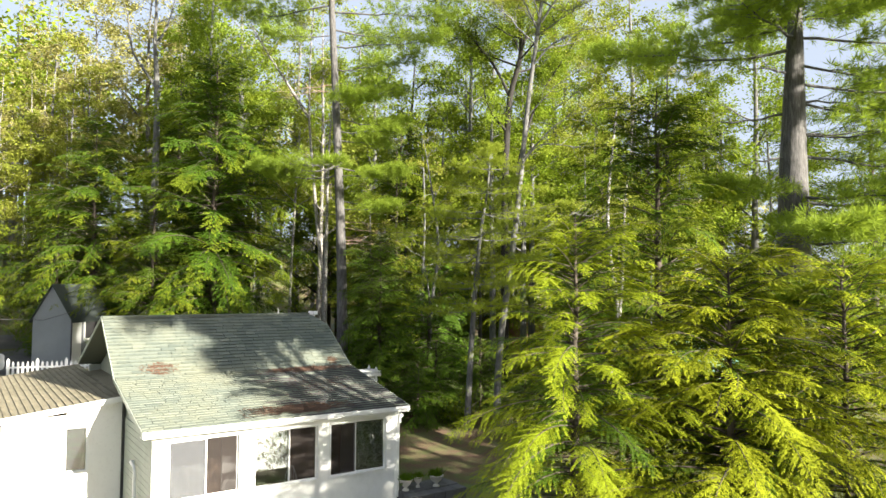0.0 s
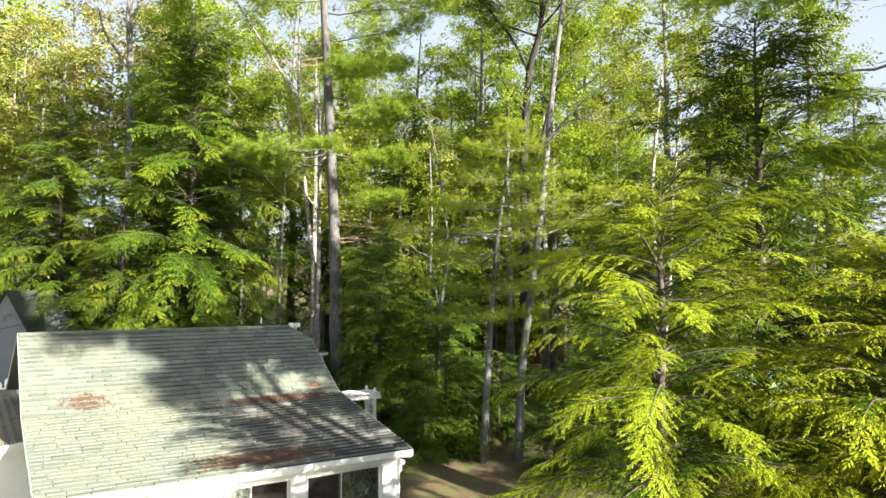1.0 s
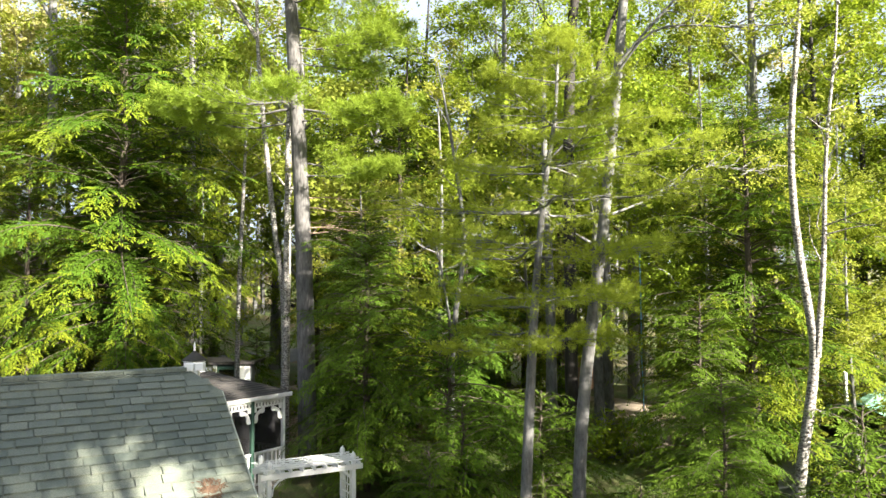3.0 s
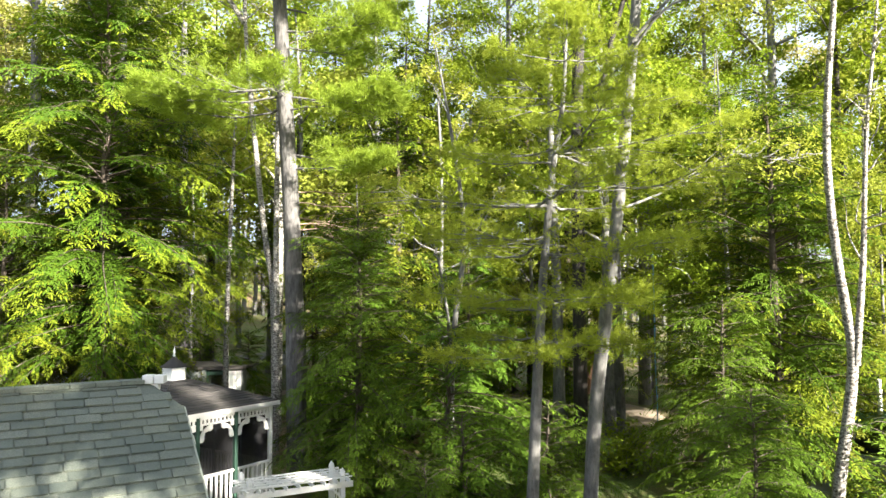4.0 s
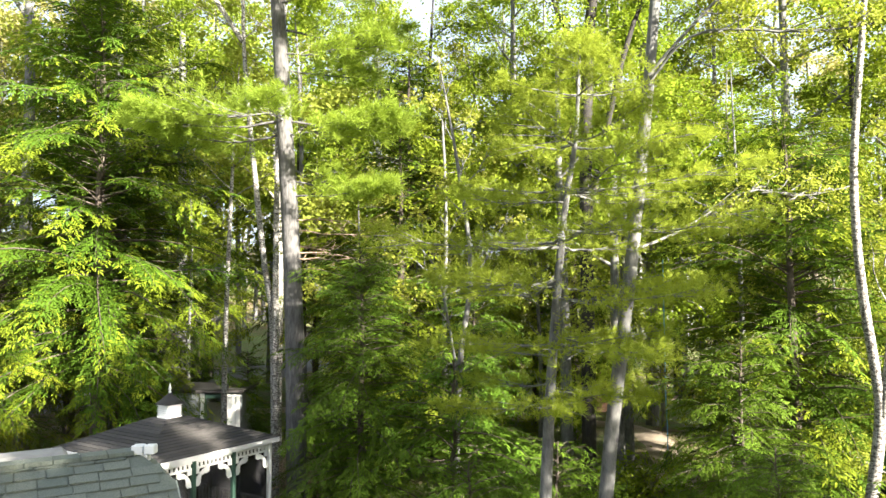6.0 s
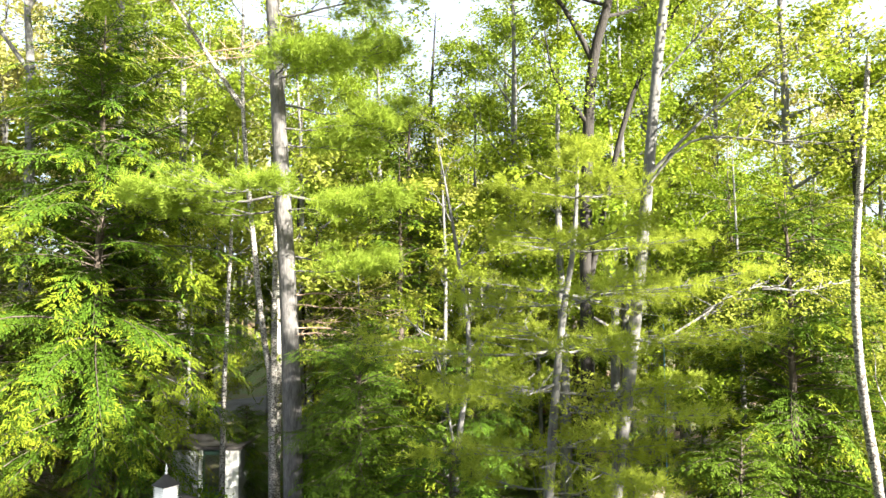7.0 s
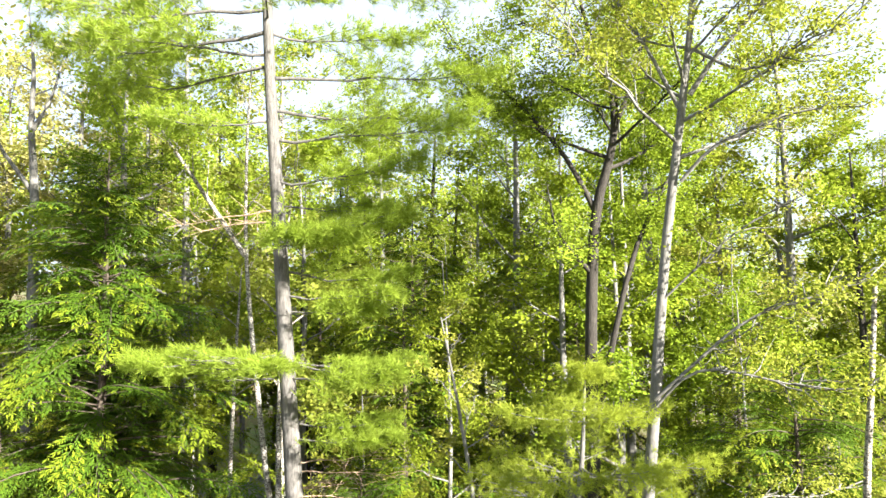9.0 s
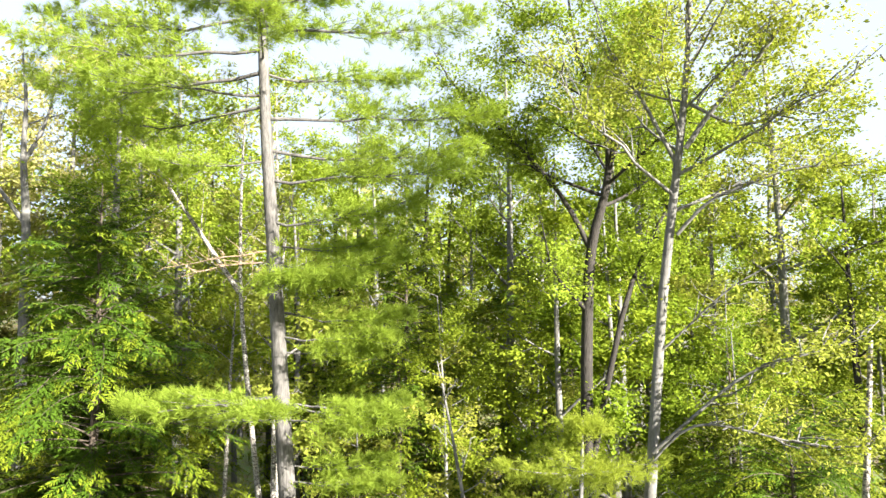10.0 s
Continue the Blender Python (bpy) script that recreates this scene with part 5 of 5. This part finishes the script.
wing_window()
wr = Quads()
v = [(x, y, wing_z(x) - d) for d in (0.09, 0.0) for y in (AY0 - 0.10, AY1 + 0.1) for x in (0.85, 3.84)]
wr.add(v, [(0, 2, 3, 1), (4, 5, 7, 6), (0, 1, 5, 4), (2, 6, 7, 3), (0, 4, 6, 2), (1, 3, 7, 5)])
v = [(x, y, wing_z(x) - d) for d in (0.09, 0.0) for y in (KINK_Y + 0.02, 27.0) for x in (3.84, 4.26)]
wr.add(v, [(0, 2, 3, 1), (4, 5, 7, 6), (0, 1, 5, 4), (2, 6, 7, 3), (0, 4, 6, 2), (1, 3, 7, 5)])
wroof = child("roof", wr.mesh("roof", [TAN_SHINGLE]), wing, "tan weathered shingle roof")
wrows = shingle_rows(rrng, (0.85, AY1 + 0.1, wing_z(0.85)), (0, -1, 0), (1, 0, 0.125), AY1 - AY0 + 0.2, 3.0, 0.34, 0.165, 0.012)
rb = boxes("rake_board", wing, WHITE_PAINT, [(0, 3.0, -0.125, -0.10, -0.12, 0.02)], "", 0)
rb.matrix_local = pose(0.85, AY0, wing_z(0.85), 0, -math.degrees(math.atan(0.125)), 0)

# ---- gazebo ----
GZ = 1.2
gaz = thing("gazebo", "white and dark green screened gazebo with cupola and scrollwork", "gazebo", (11.72, 30.4, GZ), 24.5)
HW, HD = 1.62, 1.58
boxes("floor", gaz, WEATHERED_WOOD, [(-HW, HW, -HD + i * 0.158, -HD + i * 0.158 + 0.15, -0.12, 0.0) for i in range(20)], "", 0.003)


def arch_bay(parent, length):
    """One screened bay: fret frieze, curved scroll brackets, balustrade and mesh, built along local x from 0 to length."""
    bay = new("screen_bay")
    bay.parent = parent
    bay.empty_display_size = 0.1
    boxes("top_rail", bay, WHITE_PAINT, [(0, length, -0.03, 0.03, 2.12, 2.20)], "", 0.004)
    boxes("frieze_rail", bay, WHITE_PAINT, [(0, length, -0.02, 0.02, 1.99, 2.03)], "", 0)
    n = int(length / 0.10)
    boxes("frieze", bay, WHITE_PAINT, [(length * (i + 0.25) / n, length * (i + 0.75) / n, -0.014, 0.014, 2.03, 2.12) for i in range(n)], "", 0)
    for sgn, x in ((1, 0.0), (-1, length)):
        q = Quads()
        a = np.linspace(0, math.pi / 2, 7)
        R = min(0.36, length * 0.42)
        rim = [(x + sgn * (R - rr * math.cos(t)), dy, 1.99 - R + rr * math.sin(t)) for t in a for rr in (R, R - 0.10 - 0.03 * math.sin(6 * t)) for dy in (-0.014, 0.014)]
        faces = [(4 * i + j, 4 * i + k, 4 * i + 4 + k, 4 * i + 4 + j) for i in range(6) for j, k in ((0, 1), (1, 3), (3, 2), (2, 0))]
        q.add(rim, faces + [(0, 2, 3, 1), (24, 25, 27, 26)])
        child("bracket", q.mesh("bracket", [WHITE_PAINT]), bay)
        boxes("bracket_block", bay, WHITE_PAINT, [(x + (0 if sgn > 0 else -0.10), x + (0.10 if sgn > 0 else 0), -0.014, 0.014, 1.89, 1.99)], "", 0)
    boxes("hand_rail", bay, WHITE_PAINT, [(0, length, -0.035, 0.035, 0.84, 0.90)], "", 0.006)
    boxes("bottom_rail", bay, WHITE_PAINT, [(0, length, -0.02, 0.02, 0.08, 0.13)], "", 0)
    m = max(3, int(length / 0.125))
    for i in range(m):
        x = length * (i + 0.5) / m
        boxes("baluster", bay, WHITE_PAINT, [(x - 0.03, x + 0.03, -0.012, 0.012, 0.13, 0.84)], "", 0)
    boxes("screen", bay, DARK_SCREEN, [(0, length, 0.028, 0.030, 0.90, 1.99)], "dark mesh screen", 0)
    return bay


def gazebo_side(x, y, turn, total, bays):
    post = 0.09
    for i in range(bays):
        L = (total - (bays + 1) * post) / bays
        b = arch_bay(gaz, L)
        b.matrix_local = pose(x, y, 0, 0, 0, turn) @ Matrix.Translation((post + i * (L + post), 0, 0))
    for i in range(bays):
        p = boxes("post", gaz, DARK_GREEN if i else WHITE_PAINT, [(-post / 2, post / 2, -post / 2, post / 2, 0, 2.2)], "dark green post" if i else "white corner post")
        p.matrix_local = pose(x, y, 0, 0, 0, turn) @ Matrix.Translation((post / 2 + i * (total - post) / bays, 0, 0))


for x, y, turn, total, bays in [(-HW, -HD, 0, 2 * HW, 3), (HW, -HD, 90, 2 * HD, 3), (HW, HD, 180, 2 * HW, 3), (-HW, HD, 270, 2 * HD, 3)]:
    gazebo_side(x, y, turn, total, bays)
q = Quads()
EH, AH, OV = 2.30, 2.88, 0.14
ring = [(-HW - OV, -HD - OV), (HW + OV, -HD - OV), (HW + OV, HD + OV), (-HW - OV, HD + OV)]
top = [(-0.26, -0.26), (0.26, -0.26), (0.26, 0.26), (-0.26, 0.26)]
for dz in (0.0, -0.06):
    q.add([(x, y, EH + dz) for x, y in ring] + [(x, y, AH + dz) for x, y in top], [(0, 1, 5, 4), (1, 2, 6, 5), (2, 3, 7, 6), (3, 0, 4, 7)])
gaz_roof = child("roof", q.mesh("roof", [DARK_SHINGLE]), gaz, "low dark grey shingled hip roof")
# courses of shingle, each lapped over the one below
for i in range(4):
    (xa, ya), (xb, yb), (ta, sa), (tb, sb) = ring[i], ring[(i + 1) % 4], top[i], top[(i + 1) % 4]
    for k in range(14):
        f, g = k / 14, (k + 1) / 14
        lo, hi = EH + (AH - EH) * f, EH + (AH - EH) * g
        pa, pb = (xa + (ta - xa) * f, ya + (sa - ya) * f), (xb + (tb - xb) * f, yb + (sb - yb) * f)
        ua, ub = (xa + (ta - xa) * g, ya + (sa - ya) * g), (xb + (tb - xb) * g, yb + (sb - yb) * g)
        course = Quads()
        course.add([(*pa, lo + 0.005), (*pb, lo + 0.005), (*pb, lo + 0.022), (*pa, lo + 0.022), (*ub, hi + 0.006), (*ua, hi + 0.006)], [(0, 1, 2, 3), (3, 2, 4, 5)])
        child("shingle_course", course.mesh("shingle_course", [DARK_SHINGLE]), gaz_roof)
for i in range(4):
    (xa, ya), (xb, yb) = ring[i], ring[(i + 1) % 4]
    L = math.hypot(xb - xa, yb - ya)
    f = boxes("fascia", gaz, WHITE_PAINT, [(0, L, -0.015, 0.015, EH - 0.10, EH + 0.004)], "", 0)
    f.matrix_local = pose(xa, ya, 0, 0, 0, math.degrees(math.atan2(yb - ya, xb - xa)))
cup = boxes("cupola", gaz, WHITE_PAINT, [(-0.27, 0.27, -0.27, 0.27, AH - 0.10, AH + 0.03), (-0.24, 0.24, -0.24, 0.24, AH + 0.03, AH + 0.30)], "white louvred cupola", 0.006)
for z in np.arange(AH + 0.06, AH + 0.27, 0.05):
    boxes("louvre", cup, WHITE_PAINT, [(-0.262, 0.262, -0.262, 0.262, z, z + 0.018)], "", 0)
lathe("cupola_roof", cup, DARK_SHINGLE, [(0.44, AH + 0.29), (0.43, AH + 0.31), (0.26, AH + 0.40), (0.10, AH + 0.50), (0.02, AH + 0.56)], sides=4, m=Matrix.Rotation(radians(45), 3, "Z"))
lathe("finial", cup, WHITE_PAINT, [(0.03, AH + 0.53), (0.05, AH + 0.57), (0.025, AH + 0.60), (0.045, AH + 0.65), (0.03, AH + 0.69), (0.004, AH + 0.78)], sides=10)
cup.matrix_local = Matrix.Diagonal((0.74, 0.74, 1.0, 1.0))
boxes("bench", gaz, BROWN_WOOD, [(-1.2, 1.2, 1.0, 1.35, 0.38, 0.44), (-1.15, -1.08, 1.05, 1.3, 0, 0.38), (1.08, 1.15, 1.05, 1.3, 0, 0.38)], "brown bench")

# ---- arbor ----
arbor = thing("arbor", "white garden arbor with pointed finials and slatted top", "arbor", (13.15, 26.2, float(ground_z(13.1, 26.2)) - 0.33), -4)
AT = 1.95
for x in (-0.92, 0.92):
    for y in (-0.34, 0.34):
        boxes("post", arbor, WHITE_PAINT, [(x - 0.045, x + 0.045, y - 0.045, y + 0.045, 0, AT)], "", 0.006)
        lathe("finial", arbor, WHITE_PAINT, [(0.05, AT), (0.06, AT + 0.02), (0.035, AT + 0.04), (0.065, AT + 0.10), (0.055, AT + 0.15), (0.004, AT + 0.22)], (x, y, 0), 8)
    boxes("side_lattice", arbor, WHITE_PAINT, [(x - 0.01, x + 0.01, -0.295, 0.295, z, z + 0.03) for z in np.arange(0.3, 1.7, 0.18)] + [(x - 0.012, x + 0.012, y, y + 0.03, 0.25, 1.72) for y in (-0.16, 0.0, 0.14)], "", 0)
for y in (-0.34, 0.34):
    boxes("beam", arbor, WHITE_PAINT, [(-1.12, 1.12, y - 0.075, y - 0.048, AT - 0.16, AT - 0.04)], "", 0.006)
    for sgn in (-1, 1):
        a = np.linspace(0, math.pi / 2, 6)
        pipe("brace", arbor, WHITE_PAINT, [(sgn * (0.55 + 0.33 * math.sin(t)), y - 0.06, AT - 0.50 + 0.36 * math.cos(t)) for t in a], 0.022, 6)
for x in np.linspace(-1.0, 1.0, 9):
    boxes("top_slat", arbor, WHITE_PAINT, [(x - 0.012, x + 0.012, -0.55, 0.55, AT - 0.04, AT + 0.03)], "", 0)
for y in np.linspace(-0.4, 0.4, 5):
    boxes("top_batten", arbor, WHITE_PAINT, [(-1.1, 1.1, y - 0.018, y + 0.018, AT + 0.03, AT + 0.055)], "", 0)

# ---- low terrace with pots ----
terrace = thing("stone_terrace", "low dark stone terrace beside the porch corner", "terrace", (0, 0, 0))
for i in range(5):
    for j in range(3):
        boxes("flagstone", terrace, STONE, [(10.12 + i * 0.36, 10.47 + i * 0.36, 16.75 + j * 0.40, 17.14 + j * 0.40, 0.0, 0.29 + 0.012 * ((i * 3 + j * 5) % 3))], "", 0.012)


def urn(x, y, s, seed):
    ob = thing("garden_urn", "pale stone garden urn with small green plant", "plant pot", (x, y, 0.315), 0, "urns on the terrace")
    lathe("pot", ob, POT, [(0.0, 0), (0.09 * s, 0), (0.09 * s, 0.03), (0.045 * s, 0.06), (0.045 * s, 0.09), (0.13 * s, 0.17), (0.17 * s, 0.27), (0.19 * s, 0.285), (0.19 * s, 0.30), (0.15 * s, 0.295), (0.0, 0.28)], sides=18)
    rng = np.random.default_rng(seed)
    n = 240
    q = Quads()
    d = unit(rng.normal(0, 0.6, (n, 3)) + np.array([0, 0, 1.0]))
    q.blades(np.stack([rng.normal(0, 0.06, n), rng.normal(0, 0.06, n), np.full(n, 0.27)], -1), d, unit(np.cross(d, rng.normal(0, 1, (n, 3)))), rng.uniform(0.12, 0.26, n) * s, 0.03)
    child("plant", q.mesh("plant", [SHRUB_LEAF]), ob)


urn(10.28, 17.30, 1.0, 1)
urn(10.72, 17.38, 0.7, 2)
urn(11.20, 17.20, 1.1, 3)

# ---- outbuildings ----
def gable_shed(name, label, at, turn, w, d, eave, ridge, wall_mat, roof_mat):
    ob = thing(name, label, "shed", at, turn)
    q = Quads()
    hw = w / 2
    q.add([(-hw, 0, 0), (hw, 0, 0), (hw, 0, eave), (-hw, 0, eave)], [(0, 1, 2, 3)])
    q.add([(-hw, 0, eave), (hw, 0, eave), (0, 0, ridge), (0, 0, ridge)], [(0, 1, 2, 3)])
    q.add([(-hw, d, 0), (hw, d, 0), (hw, d, eave), (-hw, d, eave)], [(3, 2, 1, 0)])
    q.add([(-hw, d, eave), (hw, d, eave), (0, d, ridge), (0, d, ridge)], [(3, 2, 1, 0)])
    q.add([(-hw, 0, 0), (-hw, d, 0), (-hw, d, eave), (-hw, 0, eave)], [(3, 2, 1, 0)])
    q.add([(hw, 0, 0), (hw, d, 0), (hw, d, eave), (hw, 0, eave)], [(0, 1, 2, 3)])
    child("wall", q.mesh("wall", [wall_mat]), ob)
    for sgn in (-1, 1):
        r = Quads()
        k = (ridge - eave) / hw
        for t in (0.0, 0.07):
            r.add([(sgn * (hw + 0.12), -0.12, eave - 0.12 * k + t), (sgn * (hw + 0.12), d + 0.12, eave - 0.12 * k + t), (0, d + 0.12, ridge + t), (0, -0.12, ridge + t)], [(0, 1, 2, 3)])
        r.add([(sgn * (hw + 0.12), -0.12, eave - 0.12 * k), (0, -0.12, ridge), (0, -0.12, ridge + 0.07), (sgn * (hw + 0.12), -0.12, eave - 0.12 * k + 0.07)], [(0, 1, 2, 3)])
        child("roof", r.mesh("roof", [roof_mat]), ob)
    return ob


sz = float(ground_z(3.9, 40))
shed = gable_shed("garden_shed", "small grey-white shed with steep dark roof", (3.95, 39.6, sz), -38, 1.95, 3.4, 2.35, 3.95, GREY_WALL, SHED_SHINGLE)
boxes("corner_board", shed, BLACK_TRIM, [(0.95, 1.02, -0.03, 0.0, 0, 2.3)])
boxes("corner_board", shed, WHITE_PAINT, [(0.98, 1.0, 0.05, 0.8, 0.0, 2.2)], "white side panel", 0)
win = boxes("window", shed, WHITE_PAINT, [(0.985, 1.03, 1.0, 2.2, 1.25, 2.25)], "white-framed dark window")
boxes("pane", win, BLACK_TRIM, [(1.031, 1.036, 1.1, 2.1, 1.35, 2.15)], "", 0)


def picket_fence(a, b, n):
    fen = thing("picket_fence", "white picket fence beside the parking ground", "fence")
    ax, ay = a
    bx, by = b
    ang = math.atan2(by - ay, bx - ax)
    L = math.hypot(bx - ax, by - ay)
    fen.matrix_world = pose(ax, ay, float(ground_z(ax, ay)), 0, 0, math.degrees(ang))
    for z in (0.35, 0.85):
        boxes("rail", fen, WHITE_PAINT, [(0, L, 0.0, 0.03, z, z + 0.07)], "", 0)
    for i in range(n):
        x = L * (i + 0.5) / n
        tall = 0.12 if i % 6 == 0 else 0.0
        w = 0.055 if tall else 0.04
        boxes("picket", fen, WHITE_PAINT, [(x - w, x + w, -0.022, -0.002, 0.05, 1.05 + tall), (x - w * 0.5, x + w * 0.5, -0.021, -0.003, 1.05 + tall, 1.10 + tall)], "", 0)


picket_fence((1.75, 32.4), (4.6, 31.6), 18)

# screened shelter behind the gazebo
sx, sy = 14.3, 38.2
shelter = thing("screen_shelter", "grey and white boarded shelter with green glazed door", "shelter", (sx, sy, float(ground_z(sx, sy))), -32)
for i in range(6):
    boxes("board", shelter, GREY_WALL, [(-1.0 + i * 0.145, -0.86 + i * 0.145, 0, 0.05, 0, 2.1)], "", 0.004)
boxes("post", shelter, WHITE_PAINT, [(-0.10, 0.02, -0.04, 0.06, 0, 2.15)])
door = boxes("door", shelter, DARK_GREEN, [(0.04, 0.10, 0, 0.05, 0, 2.1), (0.66, 0.76, 0, 0.05, 0, 2.1), (0.10, 0.66, 0, 0.05, 1.95, 2.1), (0.10, 0.66, 0, 0.05, 0, 0.7)], "dark green glazed door")
boxes("pane", door, GLASS, [(0.10, 0.66, 0.02, 0.03, 0.7, 1.95)], "", 0)
for i in range(3):
    boxes("board", shelter, WHITE_PAINT, [(0.80 + i * 0.15, 0.94 + i * 0.15, 0, 0.05, 0, 2.1)], "", 0.004)
boxes("side_wall", shelter, GREY_WALL, [(-1.0, -0.95, 0.06, 2.0, 0, 2.1), (1.2, 1.25, 0.06, 2.0, 0, 2.1), (-1.0, 1.25, 2.0, 2.05, 0, 2.1)], "", 0)
boxes("roof", shelter, DARK_SHINGLE, [(-1.2, 1.4, -0.15, 2.2, 2.15, 2.25)])

# green metal roofed shed among the hemlocks
ms = thing("metal_roof_shed", "grey shed with ribbed green metal roof", "shed", (24.45, 20.42, float(ground_z(24.4, 20.4))), 18.2)
RZ = 3.33 - float(ground_z(24.4, 20.4))
roof_q = Quads()
xs = np.linspace(0, 5.0, 101)
prof = np.where((np.arange(101) % 5) < 2, 0.035, 0.0)
for side in (-1, 1):
    v = []
    for k in range(101):
        v += [(xs[k], 0, RZ + prof[k]), (xs[k], side * 2.1, RZ - 0.95 + prof[k])]
    roof_q.add(v, [(2 * k, 2 * k + 1, 2 * k + 3, 2 * k + 2) for k in range(100)])
child("roof", roof_q.mesh("roof", [GREEN_METAL]), ms, "ribbed green metal roof")
boxes("ridge_cap", ms, GREEN_METAL, [(-0.03, 5.03, -0.12, 0.12, RZ + 0.02, RZ + 0.06)], "", 0.01)
boxes("wall", ms, GREY_WALL, [(0.2, 4.8, -1.9, -1.8, -0.2, RZ - 0.92), (0.2, 4.8, 1.8, 1.9, -0.2, RZ - 0.92), (0.2, 0.3, -1.8, 1.8, -0.2, RZ - 0.92), (4.7, 4.8, -1.8, 1.8, -0.2, RZ - 0.92)], "", 0)
pipe("flue", ms, WHITE_PAINT, [(1.3, 0.5, RZ - 0.3), (1.3, 0.5, RZ + 0.65)], 0.05, 10, "white flue pipe")

# heap of cut boughs near the tall pine
def brush_heap(x, y, r, n, seed):
    rng = np.random.default_rng(seed)
    q = Quads()
    g = float(ground_z(x, y))
    for i in range(n):
        c = np.array([x, y, g]) + rng.normal(0, 1, 3) * np.array([r * 0.5, r * 0.5, 0.0]) + np.array([0, 0, rng.uniform(0.03, 0.75)])
        d = unit(rng.normal(0, 1, 3) * np.array([1, 1, 0.28]))
        L = rng.uniform(0.4, 1.3)
        p = c + np.outer(np.linspace(-0.5, 0.5, 5) * L, d) + np.cumsum(rng.normal(0, 0.03, (5, 3)), 0)
        p[:, 2] = np.maximum(p[:, 2], g + 0.01)
        q.tube(p, np.linspace(0.018, 0.005, 5), 4)
    tagged(new("brush_pile", q.mesh("brush_pile", [DEAD_TWIG], True)), "heap of dead brown boughs on the ground", "brush pile", kind="stuff")


brush_heap(16.8, 33.6, 1.7, 420, 3)
brush_heap(15.9, 31.2, 1.0, 160, 4)

# tyre swing
tz = float(ground_z(25.1, 27.6))
swing = thing("tyre_swing", "black tyre swing hanging on a blue rope", "swing", (25.14, 27.58, tz), 30)
a = np.linspace(0, 2 * math.pi, 25)
q = Quads()
q.tube([(0.26 * math.cos(t), 0, 0.55 + 0.26 * math.sin(t)) for t in a], np.full(25, 0.075), 10)
child("tyre", q.mesh("tyre", [RUBBER], True), swing)
pipe("rope", swing, BLUE_ROPE, [(0, 0, 0.86), (0.02, 0, 1.6), (0.0, 0.02, 2.4), (0.02, 0, 6.5)], 0.018, 6, "blue rope")
hut = gable_shed("red_brown_hut", "dark red-brown hut far among the trees", (30.5, 37.0, float(ground_z(30.5, 37))), -35, 4.0, 3.0, 2.3, 3.3, BROWN_WOOD, DARK_SHINGLE)

# ---- parked car ----
def parked_car(x, y, turn):
    ob = thing("parked_car", "pale silver car parked on the grey ground", "car", (x, y, float(ground_z(x, y)) + 0.05), turn)
    prof = [(-2.1, 0.35), (-2.15, 0.75), (-1.9, 0.92), (-1.1, 1.0), (-0.5, 1.42), (0.9, 1.45), (1.7, 1.05), (2.1, 1.0), (2.15, 0.45), (2.0, 0.3)]
    bm = bmesh.new()
    left = [bm.verts.new((px, -0.85 + (0.14 if pz > 1.05 else 0), pz)) for px, pz in prof]
    right = [bm.verts.new((px, 0.85 - (0.14 if pz > 1.05 else 0), pz)) for px, pz in prof]
    bm.faces.new(left)
    bm.faces.new(right[::-1])
    for i in range(len(prof)):
        j = (i + 1) % len(prof)
        bm.faces.new((left[j], left[i], right[i], right[j]))
    bmesh.ops.bevel(bm, geom=bm.edges[:], offset=0.05, segments=2, affect="EDGES")
    me = bpy.data.meshes.new("body")
    bm.to_mesh(me)
    bm.free()
    me.materials.append(CAR_PAINT)
    child("body", me, ob)
    for sgn in (-1, 1):
        boxes("side_window", ob, BLACK_TRIM, [(-0.75, 1.1, sgn * 0.72 - 0.05, sgn * 0.72 + 0.05, 1.06, 1.34)], "", 0.02)
        boxes("headlight", ob, GLASS, [(-2.17, -2.1, sgn * 0.6 - 0.16, sgn * 0.6 + 0.16, 0.66, 0.80)], "", 0.01)
        for px in (-1.35, 1.35):
            lathe("wheel", ob, RUBBER, [(0.0, -0.1), (0.20, -0.1), (0.30, -0.09), (0.32, 0), (0.30, 0.09), (0.20, 0.1), (0.0, 0.1)], (px, sgn * 0.78, 0.30), 18, m=Matrix.Rotation(radians(90), 3, "X"))
    ws = boxes("windscreen", ob, BLACK_TRIM, [(-0.35, 0.35, -0.62, 0.62, -0.012, 0.012)], "", 0)
    ws.matrix_local = pose(-0.82, 0, 1.22, 0, -35, 0)
    boxes("bumper", ob, RUBBER, [(-2.2, -2.08, -0.8, 0.8, 0.32, 0.50)], "", 0.02)
    boxes("grille", ob, BLACK_TRIM, [(-2.165, -2.12, -0.4, 0.4, 0.54, 0.68)], "", 0.01)


parked_car(-0.3, 37.4, 25)

# overhead wire past the shed
wire = thing("overhead_wire", "thin dark service wire past the shed", "cable", kind="")
pipe("strand", wire, BLACK_TRIM, [(-12, 32, 5.2), (-4, 32.6, 4.7), (3, 33, 4.4), (4.9, 40.2, 4.5)], 0.012, 5)
boxes("pole", wire, WEATHERED_WOOD, [(-12.1, -11.9, 31.9, 32.1, 0, 6.0)])

# the single shingles nearest the flight, and the wing's tabs
for a, b, r, m in rows_up:
    if a >= 3.0:
        s = child("shingle", tab_mesh, upper)
        s.matrix_local = m
child("shingles", joined_tabs("shingles", [TAN_SHINGLE], [m for a, b, r, m in wrows], 0.016), wroof, kind="stuff")
